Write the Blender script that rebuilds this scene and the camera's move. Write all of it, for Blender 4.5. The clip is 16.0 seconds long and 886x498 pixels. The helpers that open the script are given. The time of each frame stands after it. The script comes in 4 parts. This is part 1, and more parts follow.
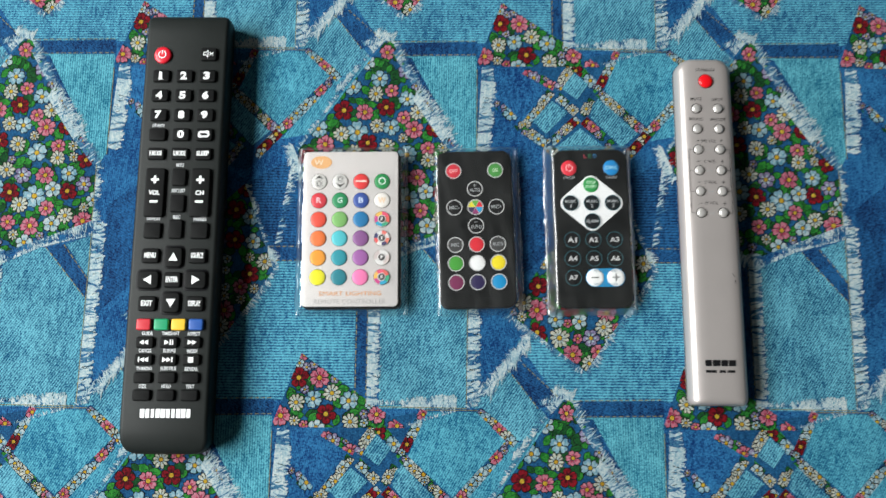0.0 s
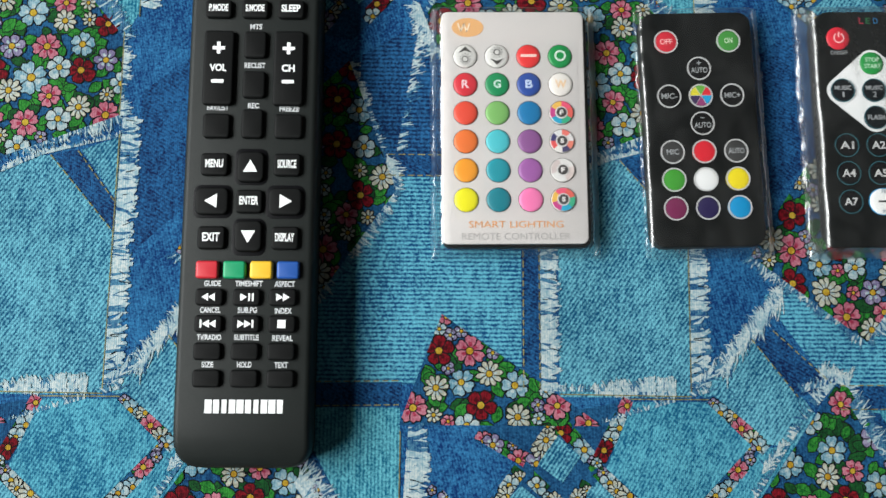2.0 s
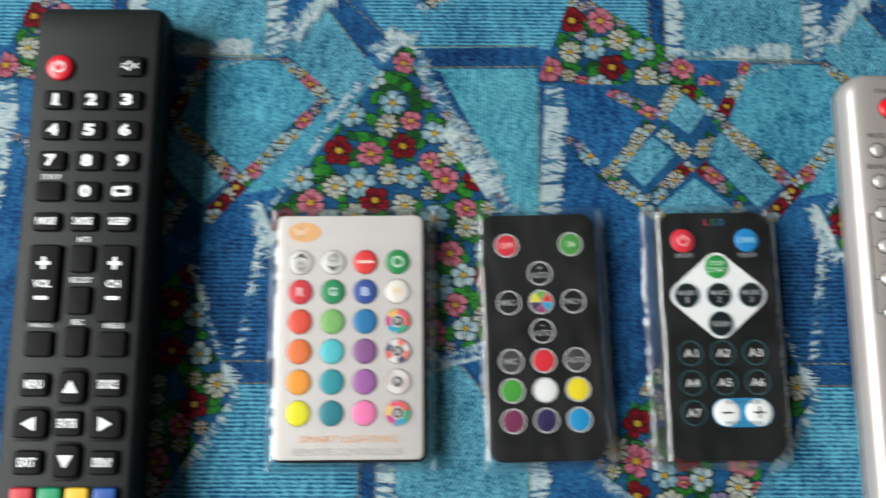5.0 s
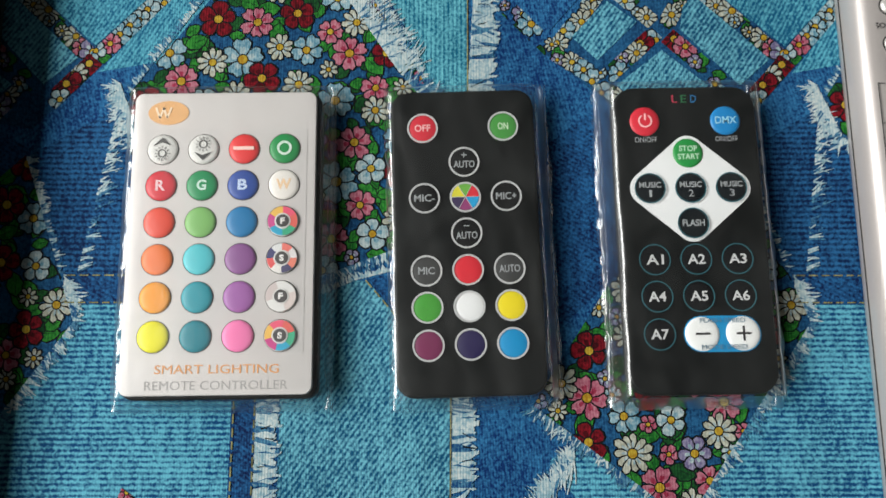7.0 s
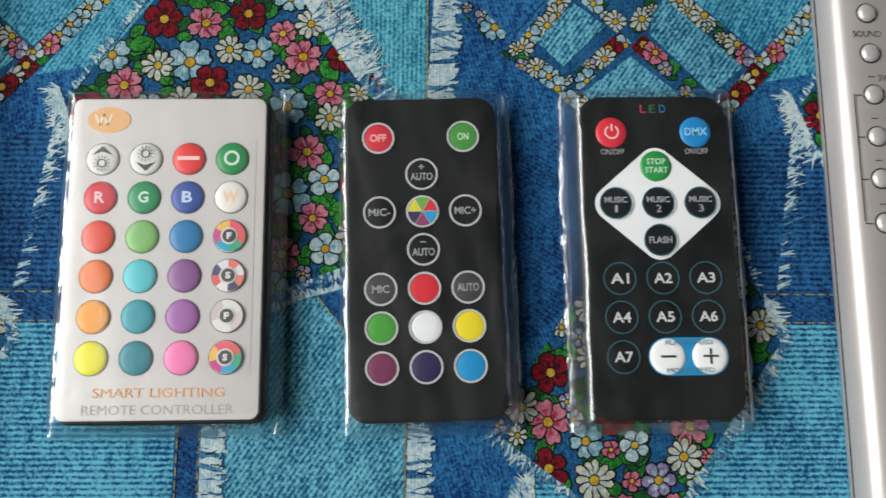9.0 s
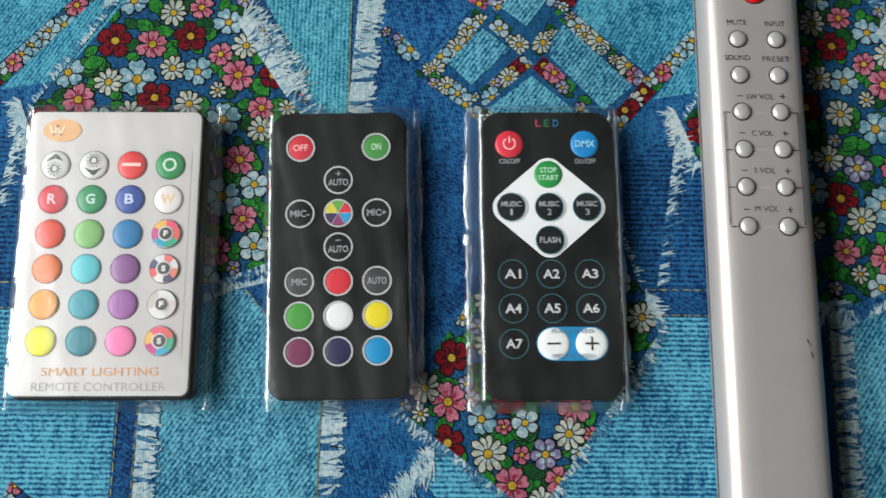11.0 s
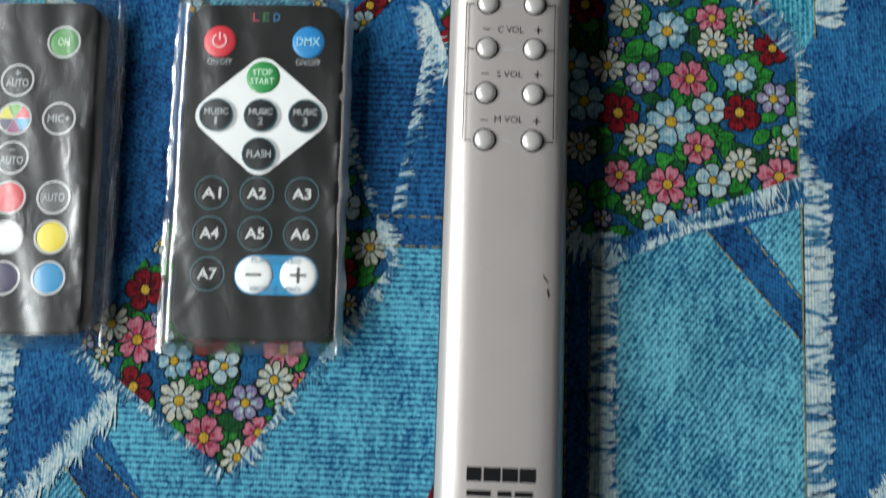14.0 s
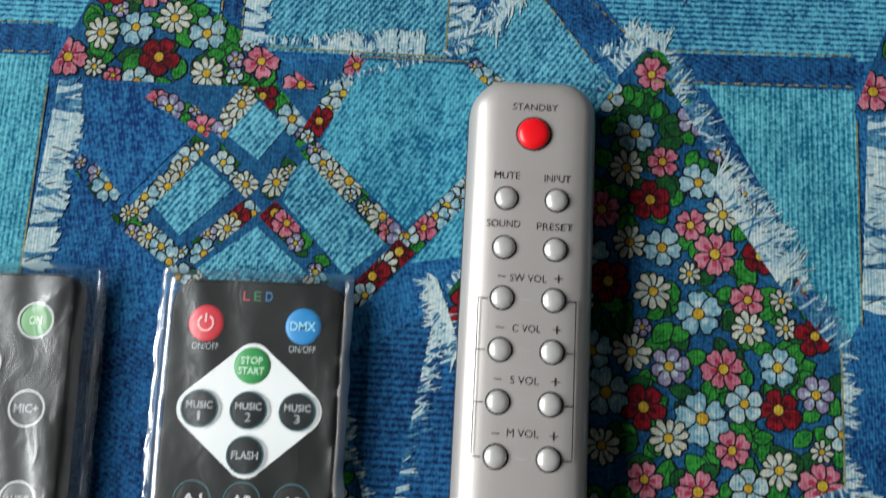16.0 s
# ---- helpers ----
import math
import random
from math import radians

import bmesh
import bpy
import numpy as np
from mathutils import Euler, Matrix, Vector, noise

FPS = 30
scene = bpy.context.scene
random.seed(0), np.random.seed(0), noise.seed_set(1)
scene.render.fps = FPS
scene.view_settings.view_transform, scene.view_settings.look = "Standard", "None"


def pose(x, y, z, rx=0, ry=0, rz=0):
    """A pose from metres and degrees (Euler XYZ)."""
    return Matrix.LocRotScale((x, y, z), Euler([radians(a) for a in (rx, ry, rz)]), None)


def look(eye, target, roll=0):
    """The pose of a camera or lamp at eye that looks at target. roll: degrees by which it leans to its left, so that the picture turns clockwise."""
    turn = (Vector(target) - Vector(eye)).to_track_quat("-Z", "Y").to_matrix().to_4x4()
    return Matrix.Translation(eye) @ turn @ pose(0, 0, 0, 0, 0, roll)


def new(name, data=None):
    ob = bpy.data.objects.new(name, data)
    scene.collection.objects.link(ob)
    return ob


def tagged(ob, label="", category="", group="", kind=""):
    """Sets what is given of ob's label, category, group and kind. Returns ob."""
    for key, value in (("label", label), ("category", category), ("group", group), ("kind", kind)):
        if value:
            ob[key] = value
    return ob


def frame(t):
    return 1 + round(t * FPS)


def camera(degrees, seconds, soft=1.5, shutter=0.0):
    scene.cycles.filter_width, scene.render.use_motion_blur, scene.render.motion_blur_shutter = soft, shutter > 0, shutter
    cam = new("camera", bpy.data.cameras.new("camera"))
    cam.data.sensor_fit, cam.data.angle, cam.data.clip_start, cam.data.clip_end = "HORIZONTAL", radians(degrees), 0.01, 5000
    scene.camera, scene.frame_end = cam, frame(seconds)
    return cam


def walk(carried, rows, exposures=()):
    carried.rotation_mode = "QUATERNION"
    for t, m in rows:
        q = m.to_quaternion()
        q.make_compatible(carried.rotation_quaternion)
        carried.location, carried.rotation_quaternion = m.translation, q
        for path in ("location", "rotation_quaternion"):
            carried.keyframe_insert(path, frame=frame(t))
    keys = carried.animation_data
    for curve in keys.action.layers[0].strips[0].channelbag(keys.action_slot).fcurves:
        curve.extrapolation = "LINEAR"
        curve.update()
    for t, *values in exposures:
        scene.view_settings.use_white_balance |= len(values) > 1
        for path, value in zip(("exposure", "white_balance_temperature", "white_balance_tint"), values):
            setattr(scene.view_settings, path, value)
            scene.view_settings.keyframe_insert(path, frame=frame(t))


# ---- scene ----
cam = camera(57.3, 16.0, shutter=0.5)
PATH = [
    (0, (0.001, 0.019, 0.44), (0.0, 0.366, -1.53), 0.2),
    (0.5, (-0.013, 0.019, 0.408), (-0.018, 0.344, -1.566), -0.5),
    (1, (-0.037, 0.021, 0.365), (-0.036, 0.356, -1.606), -0.2),
    (1.5, (-0.062, 0.021, 0.321), (-0.045, 0.332, -1.655), 3.4),
    (2, (-0.079, 0.025, 0.291), (-0.05, 0.281, -1.693), 6.9),
    (2.5, (-0.084, 0.035, 0.289), (-0.041, 0.276, -1.696), 11.0),
    (2.7, (-0.0812, 0.0494, 0.2886), (-0.052, 0.272, -1.695), 7.5),
    (3, (-0.077, 0.071, 0.288), (-0.034, 0.333, -1.694), 9.6),
    (3.5, (-0.071, 0.094, 0.286), (-0.02, 0.391, -1.691), 10.1),
    (4, (-0.067, 0.101, 0.294), (-0.025, 0.447, -1.676), 7.6),
    (4.5, (-0.057, 0.097, 0.297), (-0.028, 0.452, -1.671), 5.3),
    (5, (-0.019, 0.088, 0.295), (-0.003, 0.427, -1.676), 3.0),
    (5.2, (-0.001, 0.088, 0.292), (0.015, 0.404, -1.683), 2.9),
    (7.3, (0.011, 0.059, 0.223), (0.017, 0.445, -1.74), 0.9),
    (7.5, (0.01, 0.061, 0.221), (0.012, 0.441, -1.743), 0.2),
    (8, (0.007, 0.063, 0.214), (0.038, 0.425, -1.753), 4.6),
    (8.5, (0.012, 0.069, 0.218), (0.048, 0.413, -1.751), 6.3),
    (9, (0.019, 0.072, 0.22), (0.064, 0.409, -1.751), 7.8),
    (9.2, (0.025, 0.071, 0.221), (0.058, 0.417, -1.749), 5.8),
    (11.5, (0.065, 0.058, 0.249), (0.088, 0.419, -1.718), 4.5),
    (12, (0.109, 0.041, 0.232), (0.077, 0.387, -1.738), -0.6),
    (12.2, (0.113, 0.0366, 0.2296), (0.048, 0.374, -1.7416), -7.3),
    (12.5, (0.119, 0.03, 0.226), (0.072, 0.352, -1.747), -6.1),
    (13, (0.12, 0.023, 0.225), (0.067, 0.303, -1.755), -9.1),
    (13.5, (0.127, 0.04, 0.218), (0.087, 0.31, -1.764), -6.9),
    (13.7, (0.1298, 0.0484, 0.2144), (0.0775, 0.310, -1.7676), -9.6),
    (14, (0.134, 0.061, 0.209), (0.095, 0.328, -1.773), -6.4),
    (14.5, (0.133, 0.082, 0.209), (0.072, 0.387, -1.767), -9.2),
    (14.7, (0.132, 0.0876, 0.2066), (0.073, 0.375, -1.769), -9.4),
    (15, (0.13, 0.096, 0.203), (0.075, 0.402, -1.773), -8.0),
    (15.5, (0.129, 0.11, 0.2), (0.074, 0.465, -1.767), -6.1),
    (16, (0.131, 0.129, 0.199), (0.071, 0.465, -1.772), -7.1),
]
walk(cam, [(t, look(eye, target, roll)) for t, eye, target, roll in PATH],
     exposures=[(0, 0.0, 6450, 10), (1.5, -0.13, 6450, 10), (4, -0.15, 6500, 10), (7.5, -0.27, 6600, 10), (9, -0.32, 6500, 10), (11.5, -0.15, 6300, 9), (12.5, -0.08, 6100, 9), (13.2, -0.04, 6050, 8), (14.2, -0.16, 6350, 8), (15, -0.2, 6400, 8), (16, -0.1, 6300, 8)])

# ---- light: one window in the wall beside the table, unseen dark room round it ----
world = bpy.data.worlds.new("sky")
scene.world = world
world.use_nodes = True
sky = world.node_tree.nodes.new("ShaderNodeTexSky")
sky.sky_type, sky.sun_disc = "NISHITA", False
sky.sun_elevation, sky.sun_rotation = radians(40), radians(90)
world.node_tree.links.new(sky.outputs[0], world.node_tree.nodes["Background"].inputs[0])
world.node_tree.nodes["Background"].inputs[1].default_value = 0.08

window_light = bpy.data.lights.new("window_daylight", "AREA")
window_light.shape, window_light.size, window_light.size_y = "RECTANGLE", 1.4, 0.9
window_light.energy, window_light.color = 96.0, (0.98, 1.0, 0.98)
lamp = new("window_daylight", window_light)
lamp.matrix_world = look((-1.275, 0.1, 1.12), (0.0, 0.1, 1.119))


# ---- materials ----
def material(name, colour, rough=0.5, metal=0.0, spread=0.12, grain=900.0, bump=0.0, bump_scale=2500.0, coat=0.0):
    """Paint or plastic with mottling at two scales and fine relief."""
    m = bpy.data.materials.new(name)
    m.use_nodes = True
    nt = m.node_tree
    n, l = nt.nodes, nt.links
    b = n["Principled BSDF"]
    b.inputs["Roughness"].default_value, b.inputs["Metallic"].default_value = rough, metal
    b.inputs["Coat Weight"].default_value = coat
    if max(colour) < 0.02:
        b.inputs["Specular IOR Level"].default_value = 0.13 if max(colour) < 0.012 else 0.2
    co = n.new("ShaderNodeTexCoord")
    fine, wide = n.new("ShaderNodeTexNoise"), n.new("ShaderNodeTexNoise")
    fine.inputs["Scale"].default_value, wide.inputs["Scale"].default_value = grain, 60.0
    add = n.new("ShaderNodeMath")
    add.operation = "ADD"
    for t in (fine, wide):
        l.new(co.outputs["Object"], t.inputs["Vector"])
    l.new(fine.outputs["Fac"], add.inputs[0]), l.new(wide.outputs["Fac"], add.inputs[1])
    ramp = n.new("ShaderNodeMapRange")
    ramp.inputs["From Min"].default_value, ramp.inputs["From Max"].default_value = 0.6, 1.4
    ramp.inputs["To Min"].default_value, ramp.inputs["To Max"].default_value = 1 - spread, 1 + spread
    l.new(add.outputs[0], ramp.inputs["Value"])
    mul = n.new("ShaderNodeMix")
    mul.data_type, mul.blend_type = "RGBA", "MULTIPLY"
    mul.inputs["Factor"].default_value = 1.0
    mul.inputs["A"].default_value = (*colour, 1)
    l.new(ramp.outputs[0], mul.inputs["B"])
    l.new(mul.outputs["Result"], b.inputs["Base Color"])
    if bump:
        t = n.new("ShaderNodeTexNoise")
        t.inputs["Scale"].default_value = bump_scale
        l.new(co.outputs["Object"], t.inputs["Vector"])
        bp = n.new("ShaderNodeBump")
        bp.inputs["Strength"].default_value, bp.inputs["Distance"].default_value = bump, 0.0002
        l.new(t.outputs["Fac"], bp.inputs["Height"])
        l.new(bp.outputs["Normal"], b.inputs["Normal"])
    return m


def fabric(name, pale, deep, angle=0.0, period=0.0017, rib=0.6, fade=0.5, wobble=2.2):
    """Printed denim: ribs at an angle, broken by threads, over a washed-out mottle, on a fine real weave."""
    m = bpy.data.materials.new(name)
    m.use_nodes = True
    nt = m.node_tree
    n, l = nt.nodes, nt.links
    b = n["Principled BSDF"]
    b.inputs["Roughness"].default_value = 0.9
    b.inputs["Specular IOR Level"].default_value = 0.15
    geo = n.new("ShaderNodeNewGeometry")

    def noise_at(scale, detail=3.0, stretch=None):
        t = n.new("ShaderNodeTexNoise")
        t.inputs["Scale"].default_value, t.inputs["Detail"].default_value = scale, detail
        if stretch:
            mp = n.new("ShaderNodeMapping")
            mp.inputs["Rotation"].default_value = (0, 0, radians(angle))
            mp.inputs["Scale"].default_value = stretch
            l.new(geo.outputs["Position"], mp.inputs["Vector"])
            l.new(mp.outputs[0], t.inputs["Vector"])
        else:
            l.new(geo.outputs["Position"], t.inputs["Vector"])
        return t.outputs["Fac"]

    def maths(op, a, c, clamp=False):
        t = n.new("ShaderNodeMath")
        t.operation, t.use_clamp = op, clamp
        for i, v in enumerate((a, c)):
            if isinstance(v, (int, float)):
                t.inputs[i].default_value = v
            else:
                l.new(v, t.inputs[i])
        return t.outputs[0]

    def ribs(direction, step, sway):
        dot = n.new("ShaderNodeVectorMath")
        dot.operation = "DOT_PRODUCT"
        l.new(geo.outputs["Position"], dot.inputs[0])
        a = radians(direction)
        dot.inputs[1].default_value = (math.cos(a) * math.tau / step, math.sin(a) * math.tau / step, 0)
        w = maths("SINE", maths("ADD", dot.outputs["Value"], maths("MULTIPLY", noise_at(260.0), sway)), 0)
        return maths("ADD", maths("MULTIPLY", w, 0.5), 0.5)

    stripe = ribs(angle, period, wobble)
    broken = noise_at(900.0, 2.0)
    thread = noise_at(420.0, 3.0, (1.0, 0.35, 1.0))
    washed = noise_at(38.0, 4.0)
    speck = noise_at(1500.0, 1.0)
    f = maths("MULTIPLY", stripe, rib)
    f = maths("ADD", f, maths("MULTIPLY", maths("SUBTRACT", broken, 0.5), 2.1))
    f = maths("ADD", f, maths("MULTIPLY", maths("SUBTRACT", thread, 0.5), 1.3))
    f = maths("ADD", f, maths("MULTIPLY", maths("SUBTRACT", washed, 0.5), fade * 2.2))
    f = maths("ADD", f, maths("MULTIPLY", maths("SUBTRACT", speck, 0.5), 1.2))
    f = maths("ADD", f, 0.46 - rib / 2, True)
    mix = n.new("ShaderNodeMix")
    mix.data_type = "RGBA"
    mix.inputs["A"].default_value, mix.inputs["B"].default_value = [k * v for k, v in zip((0.42, 0.46, 0.46), deep)] + [1], [k * v for k, v in zip((0.46, 0.5, 0.5), pale)] + [1]
    l.new(f, mix.inputs["Factor"])
    l.new(mix.outputs["Result"], b.inputs["Base Color"])
    weave = maths("ADD", ribs(0, 0.00075, 0.6), maths("MULTIPLY", ribs(90, 0.00055, 0.6), 0.6))
    bp = n.new("ShaderNodeBump")
    bp.inputs["Strength"].default_value, bp.inputs["Distance"].default_value = 0.35, 0.00012
    l.new(weave, bp.inputs["Height"])
    soft = n.new("ShaderNodeBump")
    soft.inputs["Strength"].default_value, soft.inputs["Distance"].default_value = 0.6, 0.007
    l.new(noise_at(19.0, 1.5), soft.inputs["Height"])
    l.new(soft.outputs["Normal"], bp.inputs["Normal"])
    l.new(bp.outputs["Normal"], b.inputs["Normal"])
    return m


def film(name):
    """Thin clear bag: lets light through, and shines where it is creased."""
    m = bpy.data.materials.new(name)
    m.use_nodes = True
    n, l = m.node_tree.nodes, m.node_tree.links
    n.clear()
    out = n.new("ShaderNodeOutputMaterial")
    clear, gloss, mix = n.new("ShaderNodeBsdfTransparent"), n.new("ShaderNodeBsdfGlossy"), n.new("ShaderNodeMixShader")
    clear.inputs[0].default_value = (0.985, 0.987, 0.985, 1)
    gloss.inputs["Color"].default_value = (1, 1, 1, 1)
    gloss.inputs["Roughness"].default_value = 0.28
    fr = n.new("ShaderNodeFresnel")
    fr.inputs["IOR"].default_value = 1.5
    gain = n.new("ShaderNodeMath")
    gain.operation, gain.use_clamp = "MULTIPLY", True
    gain.inputs[1].default_value = 2.0
    co, t, bp = n.new("ShaderNodeTexCoord"), n.new("ShaderNodeTexNoise"), n.new("ShaderNodeBump")
    t.inputs["Scale"].default_value, t.inputs["Detail"].default_value, t.inputs["Distortion"].default_value = 110.0, 4.0, 1.5
    bp.inputs["Strength"].default_value, bp.inputs["Distance"].default_value = 0.16, 0.0012
    l.new(co.outputs["Object"], t.inputs["Vector"]), l.new(t.outputs["Fac"], bp.inputs["Height"])
    l.new(bp.outputs["Normal"], gloss.inputs["Normal"]), l.new(bp.outputs["Normal"], fr.inputs["Normal"])
    most = n.new("ShaderNodeMath")
    most.operation = "MINIMUM"
    most.inputs[1].default_value = 0.28
    l.new(fr.outputs[0], gain.inputs[0]), l.new(gain.outputs[0], most.inputs[0]), l.new(most.outputs[0], mix.inputs[0])
    l.new(clear.outputs[0], mix.inputs[1]), l.new(gloss.outputs[0], mix.inputs[2])
    haze, veil, cloud, amount = n.new("ShaderNodeBsdfDiffuse"), n.new("ShaderNodeMixShader"), n.new("ShaderNodeTexNoise"), n.new("ShaderNodeMapRange")
    haze.inputs["Color"].default_value = (0.8, 0.82, 0.8, 1)
    cloud.inputs["Scale"].default_value, cloud.inputs["Detail"].default_value, cloud.inputs["Distortion"].default_value = 48.0, 5.0, 1.2
    amount.inputs["From Min"].default_value, amount.inputs["From Max"].default_value = 0.38, 0.72
    amount.inputs["To Min"].default_value, amount.inputs["To Max"].default_value = 0.0, 0.014
    l.new(co.outputs["Object"], cloud.inputs["Vector"]), l.new(cloud.outputs["Fac"], amount.inputs["Value"])
    l.new(amount.outputs[0], veil.inputs[0]), l.new(mix.outputs[0], veil.inputs[1]), l.new(haze.outputs[0], veil.inputs[2])
    l.new(veil.outputs[0], out.inputs[0])
    return m


def rgb(r, g, b):
    """Linear colour of a printed tone given on the usual 0 to 255 scale."""
    return tuple((v / 255 / 12.92) if v < 10 else ((v / 255 + 0.055) / 1.055) ** 2.4 for v in (r, g, b))


PALE_TWILL = fabric("pale_twill_denim", rgb(136, 218, 240), rgb(8, 92, 136), -35, 0.0013)
SKY_TWILL = fabric("washed_twill_denim", rgb(116, 208, 232), rgb(14, 106, 150), -30, 0.0012, 0.5)
RIB_ACROSS = fabric("denim_with_cross_ribs", rgb(122, 212, 238), rgb(4, 80, 136), 90, 0.0015, 0.75)
RIB_UPRIGHT = fabric("denim_with_upright_ribs", rgb(130, 220, 238), rgb(16, 116, 152), 0, 0.0013, 0.5)
MID_DENIM = fabric("mid_blue_denim", rgb(62, 142, 200), rgb(2, 56, 122), 15, 0.0011, 0.25)
DEEP_DENIM = fabric("deep_blue_denim", rgb(44, 114, 174), rgb(2, 32, 86), 60, 0.0012, 0.25, 0.7)
DARK_ACROSS = fabric("dark_denim_with_cross_ribs", rgb(48, 118, 176), rgb(2, 38, 88), 90, 0.0016, 0.6)
TEAL_GROUND = fabric("teal_ground_print", rgb(46, 114, 164), rgb(8, 62, 110), 0, 0.001, 0.2)


def ink(name, pale, deep):
    return fabric(name, rgb(*pale), rgb(*deep), 0, 0.0009, 0.3, 0.45)


INKS = {
    "outline": ink("black_print", (26, 30, 34), (8, 12, 16)),
    "white": ink("white_print", (225, 232, 232), (160, 188, 198)),
    "sky": ink("pale_blue_print", (185, 212, 222), (105, 160, 185)),
    "cream": ink("cream_print", (238, 232, 214), (190, 184, 166)),
    "red": ink("red_print", (165, 22, 40), (95, 6, 20)),
    "wine": ink("wine_print", (100, 6, 20), (65, 3, 14)),
    "pink": ink("pink_print", (230, 148, 164), (198, 94, 120)),
    "rose": ink("rose_print", (205, 76, 104), (165, 40, 70)),
    "lilac": ink("lilac_print", (185, 172, 200), (125, 110, 155)),
    "yellow": ink("yellow_print", (232, 194, 68), (205, 145, 36)),
    "leaf": ink("green_print", (66, 165, 62), (20, 105, 38)),
    "shade_leaf": ink("dark_green_print", (34, 105, 48), (12, 66, 32)),
    "stitch": ink("tan_stitch_print", (190, 180, 125), (120, 112, 78)),
    "fray": ink("white_fray_print", (246, 248, 246), (165, 202, 218)),
    "fray_blue": ink("blue_fray_print", (105, 165, 195), (20, 80, 140)),
}
INK_ORDER = list(INKS)

# Set darker than real plaster so the unseen room returns little fill light
PLASTER = material("darkened_plaster", (0.075, 0.075, 0.073), 0.9, 0, 0.05, 40.0)
BOARD = material("floor_board", (0.25, 0.16, 0.1), 0.5, 0, 0.2, 60.0)
TABLE_WOOD = material("table_wood", (0.3, 0.2, 0.12), 0.5, 0, 0.2, 80.0)
BLACK_PLASTIC = material("matt_black_plastic", (0.0105, 0.0130, 0.0122), 0.5, 0, 0.15, 1500.0, 0.25, 4000.0)
BLACK_RUBBER = material("black_rubber_key", (0.0035, 0.004, 0.004), 0.6, 0, 0.2, 1500.0, 0.15, 5000.0)
GLOSS_BLACK = material("groove_black", (0.004, 0.004, 0.005), 0.35)
CARD_BLACK = material("satin_black_face", (0.006, 0.007, 0.007), 0.42, 0, 0.2, 700.0, 0.1)
CARD_WHITE = material("satin_white_face", (0.69, 0.65, 0.632), 0.45, 0, 0.03, 300.0)
CARD_GREY = material("pale_grey_face", (0.66, 0.625, 0.61), 0.5, 0, 0.04, 300.0)
SILVER = material("silver_paint", (0.52, 0.475, 0.455), 0.38, 0.55, 0.05, 2500.0, 0.12, 6000.0)
CHROME = material("satin_chrome_button", (0.72, 0.69, 0.66), 0.33, 0.6, 0.05)
DARK_GAP = material("dark_gap", (0.02, 0.019, 0.018), 0.6)
FILM = film("clear_plastic_film")
PAINTS = {}


def paint(r, g, b, rough=0.45):
    key = (r, g, b, rough)
    if key not in PAINTS:
        PAINTS[key] = material("key_colour", rgb(r, g, b), rough, 0, 0.06, 1200.0)
    return PAINTS[key]


WHITE_INK = paint(238, 240, 240)
GREY_INK = paint(165, 168, 170)
BLACK_INK = paint(22, 22, 24)


# ---- building helpers ----
def finish(name, bm, mat, parent=None, label="", smooth=True):
    me = bpy.data.meshes.new(name)
    bmesh.ops.recalc_face_normals(bm, faces=bm.faces)
    for f in bm.faces:
        f.smooth = smooth
    bm.to_mesh(me)
    bm.free()
    for m in mat if isinstance(mat, (list, tuple)) else (mat,):
        me.materials.append(m)
    if smooth:
        me.set_sharp_from_angle(angle=radians(40))
    ob = new(name, me)
    ob.parent = parent
    return tagged(ob, label)


def part(name, bm, mat, parent, label=""):
    return finish(name, bm, mat, parent, label)


def thing(name, m, label, category, group=""):
    ob = new(name)
    ob.empty_display_size = 0.02
    ob.matrix_world = m
    return tagged(ob, label, category, group)


def rounded(w, l, r, n=5):
    pts = []
    for cx, cy, a0 in ((w / 2 - r, l / 2 - r, 0), (-w / 2 + r, l / 2 - r, 90), (-w / 2 + r, -l / 2 + r, 180), (w / 2 - r, -l / 2 + r, 270)):
        for i in range(n + 1):
            a = radians(a0 + 90 * i / n)
            pts.append((cx + r * math.cos(a), cy + r * math.sin(a)))
    return pts


def circle(r, n=28):
    return [(r * math.cos(math.tau * i / n), r * math.sin(math.tau * i / n)) for i in range(n)]


def loft(rings, x=0.0, y=0.0, close_bottom=True):
    """A solid from outlines (points, z), one over the other."""
    bm = bmesh.new()
    rows = [[bm.verts.new((px + x, py + y, z)) for px, py in pts] for pts, z in rings]
    for a, b in zip(rows, rows[1:]):
        for i in range(len(a)):
            j = (i + 1) % len(a)
            bm.faces.new((a[i], a[j], b[j], b[i]))
    bm.faces.new(rows[-1])
    if close_bottom:
        bm.faces.new(rows[0][::-1])
    return bm


def block(w, l, z0, z1, r, edge, x=0.0, y=0.0, foot=0.0):
    """A rounded slab with a rounded upper edge; foot insets its base."""
    rings = []
    if foot:
        rings.append((rounded(w - 2 * foot, l - 2 * foot, max(r - foot, 1e-4)), z0))
    rings.append((rounded(w, l, r), z0 + foot))
    for k in (0, 1, 2, 3):
        a = radians(30 * k)
        d = edge * (1 - math.cos(a))
        rings.append((rounded(w - 2 * d, l - 2 * d, max(r - d, 1e-4)), z1 - edge + edge * math.sin(a)))
    return loft(rings, x, y)


def dome(r, z0, z1, x=0.0, y=0.0, bulge=0.35, n=28):
    rings = [(circle(r, n), z0), (circle(r, n), z0 + (z1 - z0) * (1 - bulge))]
    for k in (1, 2, 3, 4):
        a = radians(20 * k)
        rings.append((circle(r * math.cos(a) ** 0.75, n), z0 + (z1 - z0) * (1 - bulge + bulge * math.sin(a))))
    return loft(rings, x, y)


def flat(pts, z, x=0.0, y=0.0, thick=0.00008):
    return loft([(pts, z), (pts, z + thick)], x, y)


